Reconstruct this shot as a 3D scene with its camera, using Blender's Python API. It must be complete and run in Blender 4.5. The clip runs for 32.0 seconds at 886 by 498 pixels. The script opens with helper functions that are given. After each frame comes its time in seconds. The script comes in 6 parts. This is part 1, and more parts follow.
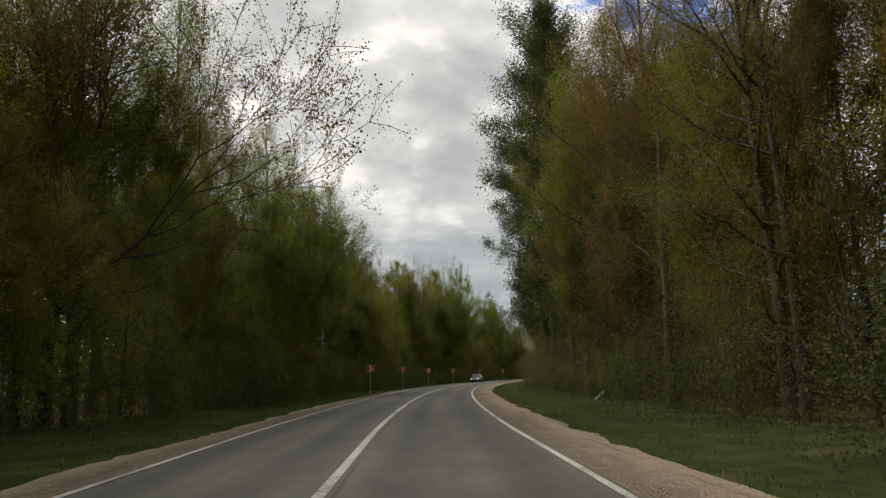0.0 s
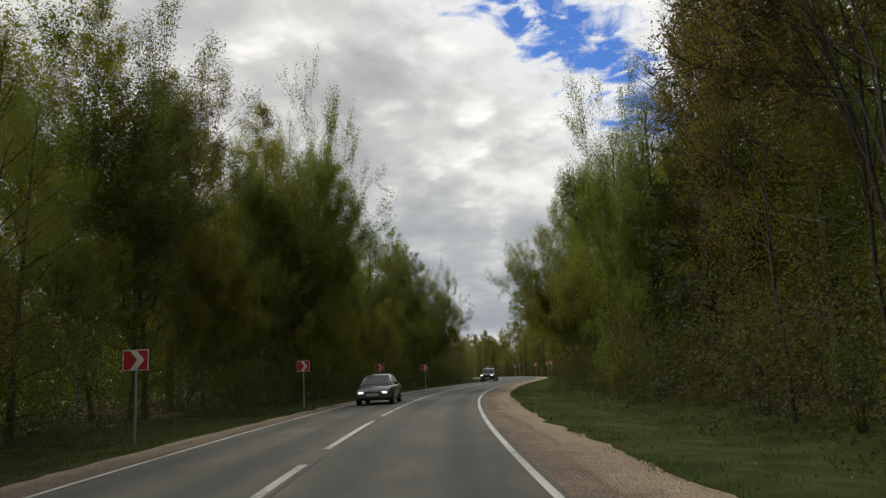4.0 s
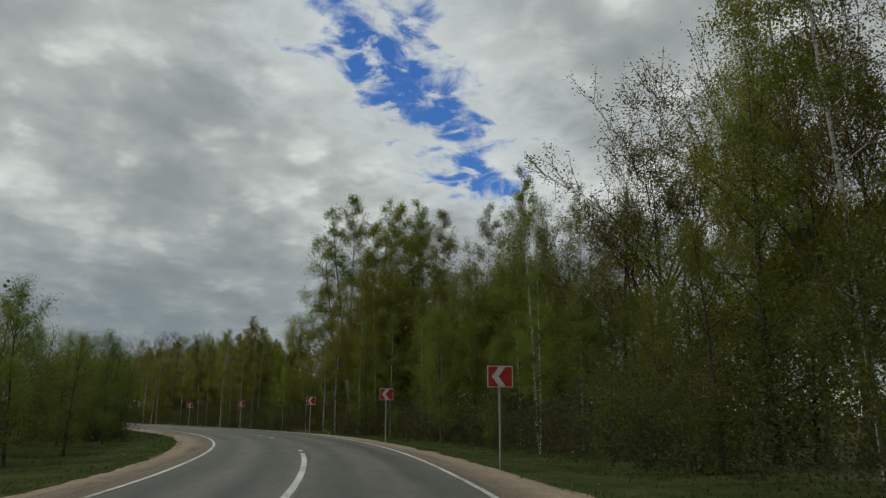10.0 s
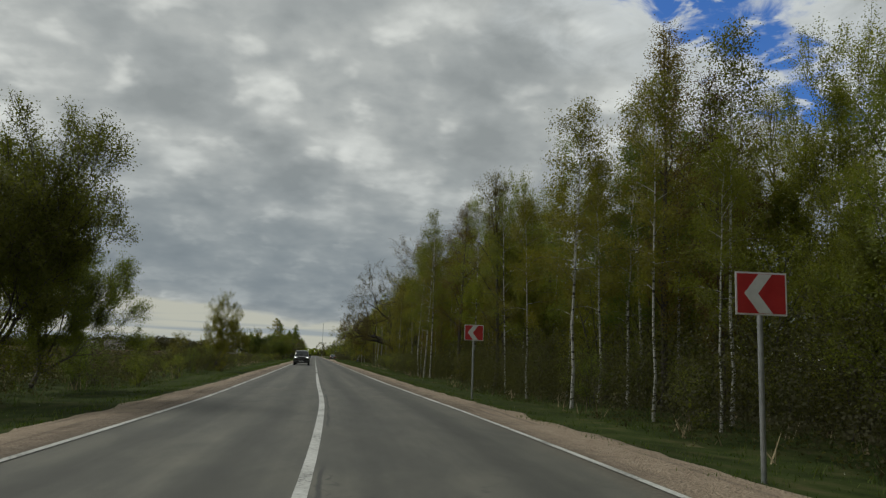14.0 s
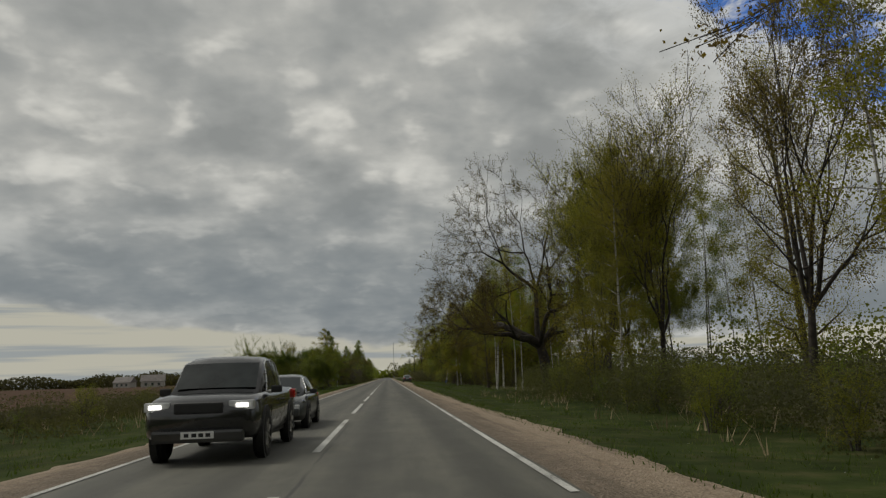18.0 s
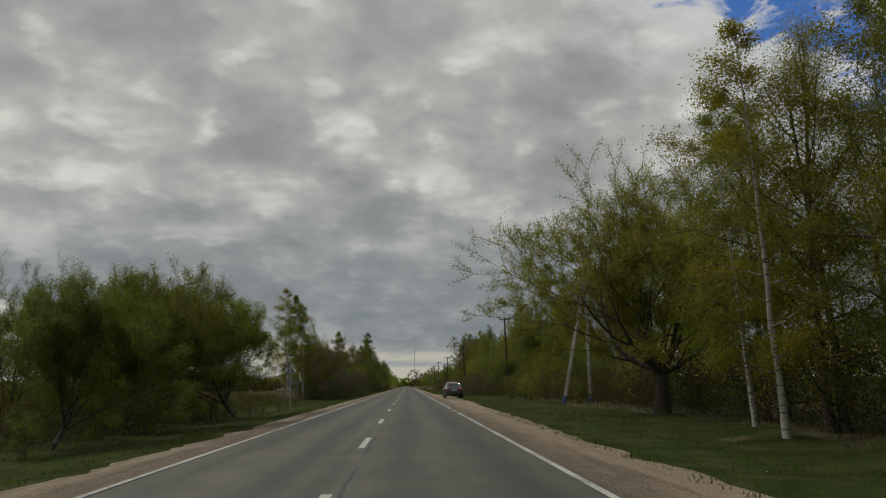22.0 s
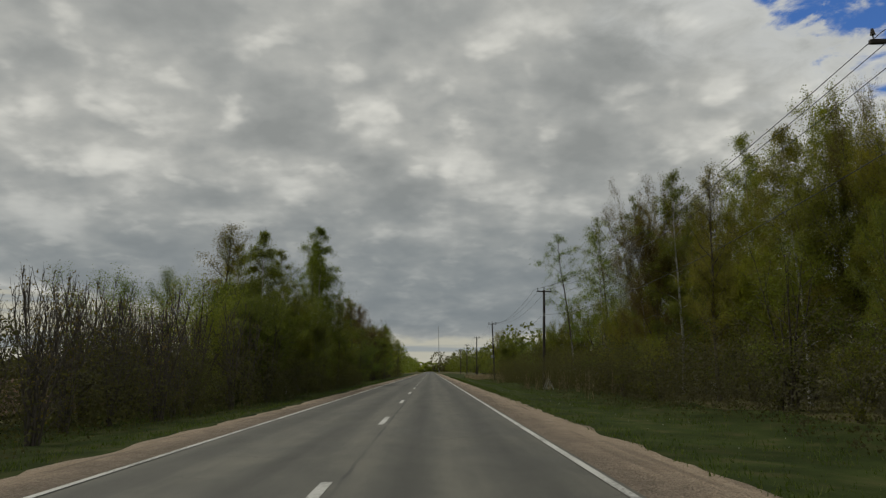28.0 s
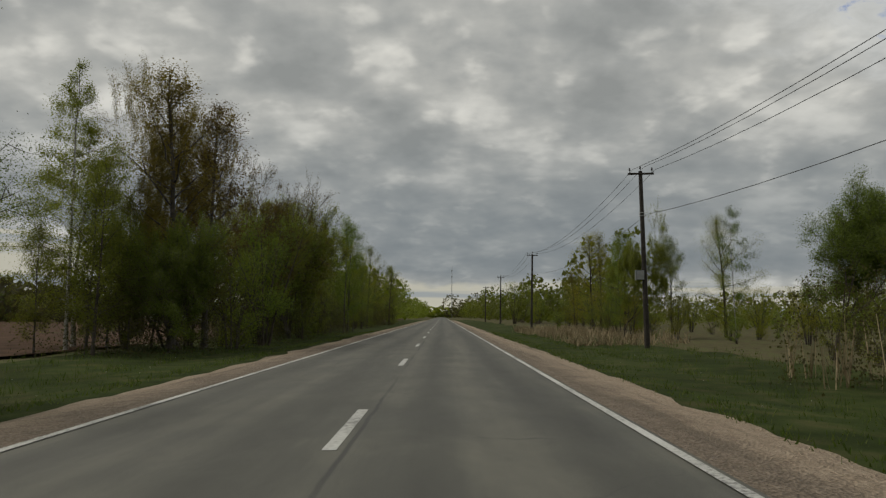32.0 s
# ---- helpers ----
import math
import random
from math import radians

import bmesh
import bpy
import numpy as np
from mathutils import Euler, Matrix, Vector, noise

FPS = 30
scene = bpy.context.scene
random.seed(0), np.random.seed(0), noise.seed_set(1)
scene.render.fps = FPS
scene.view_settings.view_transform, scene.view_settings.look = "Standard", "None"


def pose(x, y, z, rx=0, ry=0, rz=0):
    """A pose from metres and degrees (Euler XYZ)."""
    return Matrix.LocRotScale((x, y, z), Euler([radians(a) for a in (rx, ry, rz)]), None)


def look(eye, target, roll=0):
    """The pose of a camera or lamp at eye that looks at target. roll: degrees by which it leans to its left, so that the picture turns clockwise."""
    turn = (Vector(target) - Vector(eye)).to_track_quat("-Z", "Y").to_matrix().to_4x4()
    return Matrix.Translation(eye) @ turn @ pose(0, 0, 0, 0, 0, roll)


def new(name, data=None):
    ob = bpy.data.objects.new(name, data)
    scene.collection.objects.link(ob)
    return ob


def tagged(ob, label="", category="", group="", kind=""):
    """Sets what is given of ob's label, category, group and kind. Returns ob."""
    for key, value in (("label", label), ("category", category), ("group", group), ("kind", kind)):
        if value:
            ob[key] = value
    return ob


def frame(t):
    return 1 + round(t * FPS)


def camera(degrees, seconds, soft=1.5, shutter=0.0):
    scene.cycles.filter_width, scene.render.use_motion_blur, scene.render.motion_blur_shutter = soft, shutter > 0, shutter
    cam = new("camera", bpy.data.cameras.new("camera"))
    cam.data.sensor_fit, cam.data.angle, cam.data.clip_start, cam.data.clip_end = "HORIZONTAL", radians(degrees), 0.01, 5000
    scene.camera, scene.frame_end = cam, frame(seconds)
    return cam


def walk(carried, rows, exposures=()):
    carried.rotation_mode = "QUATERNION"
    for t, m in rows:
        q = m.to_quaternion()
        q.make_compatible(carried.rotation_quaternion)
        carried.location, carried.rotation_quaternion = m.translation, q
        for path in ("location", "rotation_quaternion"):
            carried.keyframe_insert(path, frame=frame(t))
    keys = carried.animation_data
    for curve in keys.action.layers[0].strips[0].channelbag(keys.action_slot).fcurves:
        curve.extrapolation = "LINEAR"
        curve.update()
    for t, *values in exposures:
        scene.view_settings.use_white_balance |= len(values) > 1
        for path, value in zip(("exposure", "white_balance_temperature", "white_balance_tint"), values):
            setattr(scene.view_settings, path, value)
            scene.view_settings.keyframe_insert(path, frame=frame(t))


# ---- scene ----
# exposure and white balance on the way: seconds, stops, kelvin, tint
EXPOSURES = [(0.0, 0.76, 6750, 10), (3.5, 0.60, 6650, 10), (6.0, 0.48, 6550, 9), (9.0, 0.0, 6300, 2), (13.0, -0.05, 6300, 3), (15.0, 0.0, 6450, 6), (18.0, -0.15, 6700, 7), (19.0, -0.2, 6700, 7), (20.0, -0.05, 6680, 7), (22.0, -0.12, 6650, 7), (24.0, -0.32, 6600, 6), (26.0, -0.2, 6650, 6), (32.0, -0.08, 6700, 7)]
# ---- camera and its way: seconds, place, yaw, pitch, roll ----
cam = camera(60.97, 32.0, soft=1.3)
PATH = [
    (0.0, -90.95, -274.59, 1.29, -10.72, 9.54, 1.38),
    (0.5, -88.94, -262.59, 1.29, -11.81, 9.50, 1.41),
    (1.0, -86.83, -250.82, 1.29, -12.72, 9.43, 1.54),
    (1.5, -84.50, -239.32, 1.30, -13.41, 8.96, 1.21),
    (2.0, -82.01, -228.05, 1.31, -13.49, 8.58, 0.78),
    (2.5, -79.34, -217.00, 1.30, -14.59, 8.70, 1.64),
    (3.0, -76.51, -206.16, 1.29, -15.47, 8.82, 2.50),
    (3.5, -73.59, -195.49, 1.29, -17.12, 9.08, 2.58),
    (4.0, -70.51, -185.02, 1.30, -19.01, 9.43, 2.60),
    (4.5, -67.23, -174.76, 1.30, -20.72, 9.69, 2.64),
    (5.0, -63.76, -164.70, 1.30, -22.37, 9.91, 2.68),
    (5.5, -60.07, -154.86, 1.30, -24.05, 10.17, 2.53),
    (6.0, -56.18, -145.24, 1.30, -25.79, 10.46, 1.99),
    (6.5, -51.97, -135.89, 1.30, -27.46, 10.51, 2.18),
    (7.0, -47.55, -126.78, 1.30, -29.38, 10.98, 1.69),
    (7.5, -42.98, -117.93, 1.31, -30.84, 11.45, 1.55),
    (8.0, -38.31, -109.33, 1.31, -32.34, 11.64, 1.23),
    (8.5, -33.61, -100.92, 1.30, -33.59, 11.65, 1.22),
    (9.0, -28.94, -92.65, 1.29, -34.20, 12.01, 0.83),
    (9.5, -24.36, -84.46, 1.28, -34.10, 12.39, 0.46),
    (10.0, -19.92, -76.33, 1.28, -33.22, 12.45, -0.19),
    (10.5, -15.77, -68.21, 1.28, -31.48, 12.90, -1.12),
    (11.0, -12.01, -60.06, 1.28, -29.41, 12.85, -1.94),
    (11.5, -8.74, -51.86, 1.29, -26.49, 13.05, -2.80),
    (12.0, -6.02, -43.58, 1.29, -23.42, 13.26, -3.66),
    (12.5, -3.88, -35.18, 1.30, -20.31, 13.13, -3.81),
    (13.0, -2.25, -26.63, 1.29, -16.47, 12.87, -3.37),
    (13.5, -1.07, -17.89, 1.30, -12.38, 9.53, -2.68),
    (14.0, -0.23, -8.99, 1.30, -9.60, 8.33, -1.94),
    (14.5, 0.40, -0.00, 1.30, -7.48, 7.58, -0.63),
    (15.0, 0.81, 9.04, 1.30, -5.79, 6.80, 0.12),
    (15.5, 1.03, 18.25, 1.30, -4.58, 7.08, 0.53),
    (16.0, 1.14, 27.85, 1.30, -4.05, 7.39, 1.03),
    (16.5, 1.19, 37.98, 1.30, -3.99, 7.77, 1.55),
    (17.0, 1.25, 48.60, 1.30, -4.14, 8.23, 2.00),
    (17.5, 1.29, 59.58, 1.30, -4.27, 8.79, 2.20),
    (18.0, 1.30, 70.74, 1.30, -4.14, 9.49, 1.92),
    (18.5, 1.31, 81.96, 1.30, -4.25, 9.75, 1.90),
    (19.0, 1.32, 93.18, 1.29, -4.39, 9.78, 1.98),
    (19.5, 1.30, 104.39, 1.29, -4.60, 9.78, 1.95),
    (20.0, 1.26, 115.59, 1.30, -4.61, 9.73, 1.97),
    (20.5, 1.23, 126.78, 1.29, -3.81, 9.84, 1.49),
    (21.0, 1.16, 137.96, 1.29, -2.99, 9.88, 1.08),
    (21.5, 1.04, 149.13, 1.29, -2.74, 9.96, 1.14),
    (22.0, 0.99, 160.29, 1.29, -2.64, 10.22, 1.14),
    (22.5, 1.01, 171.45, 1.29, -2.60, 10.25, 1.18),
    (23.0, 1.06, 182.64, 1.29, -2.60, 10.21, 1.21),
    (23.5, 1.07, 193.85, 1.29, -2.58, 10.18, 1.20),
    (24.0, 1.07, 205.09, 1.29, -2.44, 10.03, 0.88),
    (24.5, 1.09, 216.36, 1.29, -1.97, 9.98, 0.86),
    (25.0, 1.15, 227.69, 1.29, -1.81, 9.87, 0.97),
    (25.5, 1.17, 238.99, 1.30, -1.25, 10.14, 1.11),
    (26.0, 1.16, 250.16, 1.30, -0.92, 10.46, 0.89),
    (26.5, 1.16, 261.19, 1.30, -0.76, 10.68, 0.55),
    (27.0, 1.20, 272.04, 1.30, -0.74, 10.64, 0.29),
    (27.5, 1.24, 282.69, 1.30, -0.80, 10.19, 0.28),
    (28.0, 1.24, 293.17, 1.30, -0.91, 9.16, 0.71),
    (28.5, 1.18, 303.56, 1.30, -1.10, 8.57, 1.01),
    (29.0, 1.10, 314.04, 1.30, -1.13, 7.95, 1.04),
    (29.5, 1.05, 324.67, 1.30, -0.90, 7.14, 0.65),
    (30.0, 1.05, 335.39, 1.30, -0.91, 6.52, 0.21),
    (30.5, 1.09, 346.13, 1.30, -0.79, 6.06, 0.08),
    (31.0, 1.11, 356.79, 1.30, -0.41, 5.64, -0.28),
    (31.5, 1.10, 367.32, 1.29, -0.04, 5.28, -0.24),
    (32.0, 1.07, 377.65, 1.28, -0.04, 5.09, -0.17),
]
walk(cam, [(t, pose(x, y, z, 90 + pitch, roll, yaw)) for t, x, y, z, yaw, pitch, roll in PATH],
     exposures=EXPOSURES)

# ---- world, sun ----
RNG = np.random.default_rng(7)


def nodes_of(owner):
    owner.use_nodes = True
    tree = owner.node_tree
    tree.nodes.clear()
    return tree


class Graph:
    """Small helper to write node trees as expressions."""

    def __init__(self, tree):
        self.tree = tree

    def node(self, kind, **props):
        n = self.tree.nodes.new(kind)
        for key, value in props.items():
            setattr(n, key, value)
        return n

    def plug(self, socket, value):
        if hasattr(value, "links"):
            self.tree.links.new(value, socket)
        else:
            socket.default_value = value

    def math(self, op, a, b=0.0, clamp=False):
        n = self.node("ShaderNodeMath", operation=op, use_clamp=clamp)
        self.plug(n.inputs[0], a)
        self.plug(n.inputs[1], b)
        return n.outputs[0]

    def vec(self, op, a, b=(0, 0, 0)):
        n = self.node("ShaderNodeVectorMath", operation=op)
        self.plug(n.inputs[0], a)
        self.plug(n.inputs[1], b)
        return n.outputs["Value" if op in ("DOT_PRODUCT", "LENGTH") else "Vector"]

    def noise(self, vector, scale, detail=4.0, rough=0.55, distortion=0.0):
        n = self.node("ShaderNodeTexNoise")
        if vector is not None:
            self.plug(n.inputs["Vector"], vector)
        n.inputs["Scale"].default_value = scale
        n.inputs["Detail"].default_value = detail
        n.inputs["Roughness"].default_value = rough
        n.inputs["Distortion"].default_value = distortion
        return n.outputs["Fac"]

    def ramp(self, fac, stops):
        n = self.node("ShaderNodeValToRGB")
        self.plug(n.inputs[0], fac)
        els = n.color_ramp.elements
        while len(els) < len(stops):
            els.new(0.5)
        for el, (at, col) in zip(els, stops):
            el.position = at
            el.color = (*col, 1) if len(col) == 3 else col
        return n.outputs[0]

    def step(self, value, lo, hi, a=0.0, b=1.0):
        n = self.node("ShaderNodeMapRange", interpolation_type="SMOOTHSTEP")
        self.plug(n.inputs[0], value)
        for i, v in enumerate((lo, hi, a, b)):
            n.inputs[i + 1].default_value = v
        return n.outputs[0]

    def mix(self, fac, a, b, blend="MIX"):
        n = self.node("ShaderNodeMix", data_type="RGBA", blend_type=blend)
        self.plug(n.inputs[0], fac)
        for sock, v in ((n.inputs[6], a), (n.inputs[7], b)):
            if isinstance(v, tuple) and len(v) == 3:
                v = (*v, 1)
            self.plug(sock, v)
        return n.outputs[2]


SUN_ELEVATION, SUN_AZIMUTH = 52.0, -65.0  # azimuth clockwise from +Y

world = bpy.data.worlds.new("overcast_sky")
scene.world = world
g = Graph(nodes_of(world))
way = g.node("ShaderNodeTexCoord").outputs["Generated"]
sep = g.node("ShaderNodeSeparateXYZ")
g.plug(sep.inputs[0], way)
up = sep.outputs[2]
lift = g.math("MAXIMUM", g.math("ADD", up, 0.30), 0.06)
flat = g.node("ShaderNodeCombineXYZ")
g.plug(flat.inputs[0], g.math("DIVIDE", sep.outputs[0], lift))
g.plug(flat.inputs[1], g.math("DIVIDE", sep.outputs[1], lift))
deck = flat.outputs[0]
sky = g.node("ShaderNodeTexSky", sky_type="NISHITA")
sky.sun_disc = False
sky.sun_elevation = radians(SUN_ELEVATION)
sky.sun_rotation = radians(SUN_AZIMUTH)
blue = g.mix(1.0, sky.outputs[0], (0.040, 0.068, 0.120), "MULTIPLY")
big = g.noise(deck, 1.5, 3.0, 0.5)
mid = g.noise(deck, 4.6, 3.0, 0.48, 0.1)
puff = g.noise(deck, 9.0, 3.0, 0.5, 0.2)
fine = g.noise(deck, 17.0, 4.0, 0.55)
body = g.math("ADD", g.math("ADD", g.math("MULTIPLY", big, 0.38), g.math("MULTIPLY", mid, 0.50)), g.math("MULTIPLY", fine, 0.12))
cloud = g.ramp(body, [(0.38, (0.285, 0.297, 0.302)), (0.46, (0.36, 0.37, 0.372)), (0.53, (0.46, 0.463, 0.455)), (0.60, (0.64, 0.635, 0.615)), (0.68, (0.78, 0.77, 0.745))])
glow = g.math("MULTIPLY", g.step(puff, 0.53, 0.72), g.step(body, 0.40, 0.56))
cloud = g.mix(g.math("MULTIPLY", glow, 0.55), cloud, (0.80, 0.785, 0.75))
# darker blue-grey deck low over the horizon, its lower edge higher to the west, a pale clear strip beneath it
west = g.math("MAXIMUM", g.math("MULTIPLY", sep.outputs[0], -1.0), 0.0)
brim = g.math("SUBTRACT", up, g.math("ADD", 0.040, g.math("MULTIPLY", west, 0.125)))
low = g.math("MULTIPLY", g.step(brim, -0.01, 0.02), g.step(up, 0.09, 0.30, 1.0, 0.0))
cloud = g.mix(g.math("MULTIPLY", low, 0.66), cloud, (0.165, 0.200, 0.235))
edge = g.math("ADD", brim, g.math("MULTIPLY", g.math("SUBTRACT", g.noise(g.vec("MULTIPLY", way, (6.0, 6.0, 16.0)), 1.0, 5.0, 0.6), 0.5), 0.045))
streak = g.step(g.noise(g.vec("MULTIPLY", way, (2.5, 2.5, 60.0)), 1.0, 3.0), 0.47, 0.60)
cloud = g.mix(g.step(edge, -0.004, 0.004, 1.0, 0.0), cloud, g.mix(streak, (0.50, 0.485, 0.42), (0.33, 0.355, 0.37)))
# a rift in the deck
near = g.node("ShaderNodeCombineXYZ")
for i in (0, 1, 2):
    g.plug(near.inputs[i], g.math("DIVIDE", lift, g.math("MAXIMUM", g.math("ADD", up, 0.18), 0.06)))
deck = g.vec("MULTIPLY", deck, near.outputs[0])
rel = g.vec("SUBTRACT", deck, (0.86, 1.37, 0.0))
across = g.math("ABSOLUTE", g.vec("DOT_PRODUCT", rel, (-0.552, 0.834, 0.0)))
along = g.math("ABSOLUTE", g.vec("DOT_PRODUCT", rel, (0.834, 0.552, 0.0)))
rag = g.noise(deck, 6.5, 7.0, 0.6, 0.5)
rift = g.math("ADD", g.math("ADD", across, g.math("MULTIPLY", g.math("SUBTRACT", rag, 0.5), 0.62)), g.math("MULTIPLY", g.math("MAXIMUM", g.math("SUBTRACT", along, 0.42), 0.0), 0.8))
tuft = g.step(g.noise(deck, 8.5, 5.0, 0.6, 0.4), 0.50, 0.62)
gap = g.math("MULTIPLY", g.step(rift, 0.02, 0.14, 1.0, 0.0), g.math("SUBTRACT", 1.0, g.math("MULTIPLY", tuft, 0.9)))
bright = g.step(rift, 0.05, 0.42, 0.6, 0.0)
cloud = g.mix(bright, cloud, (0.72, 0.73, 0.74))
total = g.mix(gap, cloud, blue)
bg = g.node("ShaderNodeBackground")
g.plug(bg.inputs[0], total)
bg.inputs[1].default_value = 1.0
out = g.node("ShaderNodeOutputWorld")
g.tree.links.new(bg.outputs[0], out.inputs[0])

sun = new("sun", bpy.data.lights.new("sun", "SUN"))
sun.data.energy, sun.data.angle, sun.data.color = 1.5, radians(20), (1.0, 0.95, 0.87)
sun.matrix_world = look((0, 0, 50), (0 - 50 * math.sin(radians(SUN_AZIMUTH)) / math.tan(radians(SUN_ELEVATION)),
                                     0 - 50 * math.cos(radians(SUN_AZIMUTH)) / math.tan(radians(SUN_ELEVATION)), 0))

# ---- materials ----


def surface(name, stops, scale=3.0, detail=6.0, rough=0.8, rough_var=0.15, bump=0.0, bump_scale=40.0, metal=0.0, spec=0.5,
            stain=0.0, stain_scale=0.4, per_object=0.0, per_island=0.0, translucent=0.0, coords="Object", coat=0.0):
    """A procedural material: a colour ramp over grain, broad stains, roughness and relief."""
    m = bpy.data.materials.new(name)
    g = Graph(nodes_of(m))
    at = g.node("ShaderNodeTexCoord").outputs[coords]
    if coords == "Object" and per_object:
        shift = g.node("ShaderNodeObjectInfo").outputs["Random"]
        sh = g.node("ShaderNodeCombineXYZ")
        g.plug(sh.inputs[0], g.math("MULTIPLY", shift, 37.0))
        at = g.vec("ADD", at, sh.outputs[0])
    grain = g.noise(at, scale, detail)
    if per_island:
        isl = g.node("ShaderNodeNewGeometry").outputs["Random Per Island"]
        grain = g.math("ADD", g.math("MULTIPLY", grain, 1 - per_island), g.math("MULTIPLY", isl, per_island))
    col = g.ramp(grain, stops)
    if per_object:
        rnd = g.node("ShaderNodeObjectInfo").outputs["Random"]
        hsv = g.node("ShaderNodeHueSaturation")
        g.plug(hsv.inputs["Hue"], g.math("ADD", 0.5 - 0.035 * per_object, g.math("MULTIPLY", rnd, 0.06 * per_object)))
        g.plug(hsv.inputs["Value"], g.math("ADD", 1 - 0.35 * per_object, g.math("MULTIPLY", g.math("FRACT", g.math("MULTIPLY", rnd, 7.3)), 0.7 * per_object)))
        g.plug(hsv.inputs["Color"], col)
        col = hsv.outputs[0]
    if stain:
        st = g.noise(at, stain_scale, 5.0, 0.6)
        col = g.mix(g.step(st, 0.35, 0.7, 0.0, stain), col, tuple(0.45 * v for v in stops[0][1]))
    b = g.node("ShaderNodeBsdfPrincipled")
    g.plug(b.inputs["Base Color"], col)
    g.plug(b.inputs["Roughness"], g.math("ADD", rough - rough_var / 2, g.math("MULTIPLY", grain, rough_var), True))
    b.inputs["Metallic"].default_value = metal
    b.inputs["Specular IOR Level"].default_value = spec
    b.inputs["Coat Weight"].default_value = coat
    if bump:
        bn = g.node("ShaderNodeBump")
        bn.inputs["Strength"].default_value = bump
        bn.inputs["Distance"].default_value = 0.02
        g.plug(bn.inputs["Height"], g.noise(at, bump_scale, 5.0))
        g.plug(b.inputs["Normal"], bn.outputs[0])
    shader = b.outputs[0]
    if translucent:
        tr = g.node("ShaderNodeBsdfTranslucent")
        g.plug(tr.inputs[0], g.mix(1.0, col, (1.5, 1.6, 0.7), "MULTIPLY"))
        mx = g.node("ShaderNodeMixShader")
        mx.inputs[0].default_value = translucent
        g.plug(mx.inputs[1], shader)
        g.plug(mx.inputs[2], tr.outputs[0])
        shader = mx.outputs[0]
    o = g.node("ShaderNodeOutputMaterial")
    g.tree.links.new(shader, o.inputs[0])
    return m


def asphalt_material():
    m = bpy.data.materials.new("asphalt")
    g = Graph(nodes_of(m))
    uv = g.node("ShaderNodeTexCoord").outputs["UV"]  # x: metres from the middle, y: metres along
    s = g.node("ShaderNodeSeparateXYZ")
    g.plug(s.inputs[0], uv)
    x = s.outputs[0]
    grain = g.noise(uv, 60.0, 3.0, 0.7)
    patch = g.noise(uv, 0.35, 5.0, 0.6)
    stretch = g.node("ShaderNodeMapping")
    stretch.inputs["Scale"].default_value = (1.6, 0.05, 1.0)
    g.plug(stretch.inputs[0], uv)
    streak = g.noise(stretch.outputs[0], 1.0, 4.0, 0.6)
    lane = g.math("ABSOLUTE", g.math("SUBTRACT", g.math("ABSOLUTE", x), 1.7))
    track = g.math("ABSOLUTE", g.math("SUBTRACT", lane, 0.8))
    worn = g.step(track, 0.0, 0.60, 1.0, 0.0)
    blotch = g.noise(g.vec("MULTIPLY", uv, (1.0, 0.35, 1.0)), 1.6, 6.0, 0.65, 0.4)
    tone = g.math("ADD", g.math("ADD", g.math("MULTIPLY", grain, 0.25), g.math("MULTIPLY", patch, 0.30)), g.math("ADD", g.math("MULTIPLY", streak, 0.35), g.math("MULTIPLY", worn, -0.13)))
    tone = g.math("ADD", tone, g.math("ADD", 0.035, g.math("MULTIPLY", g.math("SUBTRACT", blotch, 0.35), 0.30)))
    col = g.ramp(tone, [(0.27, (0.038, 0.037, 0.031)), (0.48, (0.078, 0.077, 0.064)), (0.68, (0.150, 0.145, 0.116))])
    # tar seam near the middle, with a wandering edge
    wander = g.math("MULTIPLY", g.math("SUBTRACT", g.noise(uv, 0.8, 4.0), 0.5), 0.10)
    seam = g.step(g.math("ABSOLUTE", g.math("ADD", g.math("SUBTRACT", x, 0.16), wander)), 0.012, 0.04, 0.75, 0.0)
    col = g.mix(g.math("MULTIPLY", seam, g.step(g.noise(uv, 0.12, 2.0), 0.42, 0.55)), col, (0.03, 0.03, 0.03))
    # dust carried from the shoulders
    dust = g.step(g.math("ADD", g.math("ABSOLUTE", x), g.math("MULTIPLY", patch, 0.6)), 3.60, 4.1, 0.0, 0.6)
    col = g.mix(dust, col, g.ramp(g.noise(uv, 9.0, 8.0, 0.75), [(0.35, (0.050, 0.042, 0.031)), (0.52, (0.115, 0.096, 0.069)), (0.66, (0.23, 0.195, 0.14))]))
    vor = g.node("ShaderNodeTexVoronoi", feature="DISTANCE_TO_EDGE")
    vor.inputs["Scale"].default_value = 0.28
    wob = g.node("ShaderNodeCombineXYZ")
    g.plug(wob.inputs[0], g.noise(uv, 1.7, 4.0))
    g.plug(wob.inputs[1], g.noise(uv, 1.1, 4.0))
    g.plug(vor.inputs["Vector"], g.vec("ADD", uv, wob.outputs[0]))
    crack = g.math("MULTIPLY", g.step(vor.outputs["Distance"], 0.0, 0.006, 0.6, 0.0), g.step(patch, 0.52, 0.62))
    col = g.mix(crack, col, (0.03, 0.03, 0.03))
    b = g.node("ShaderNodeBsdfPrincipled")
    g.plug(b.inputs["Base Color"], col)
    g.plug(b.inputs["Roughness"], g.math("ADD", 0.62, g.math("MULTIPLY", patch, 0.25)))
    bn = g.node("ShaderNodeBump")
    bn.inputs["Strength"].default_value = 0.35
    bn.inputs["Distance"].default_value = 0.01
    g.plug(bn.inputs["Height"], grain)
    g.plug(b.inputs["Normal"], bn.outputs[0])
    o = g.node("ShaderNodeOutputMaterial")
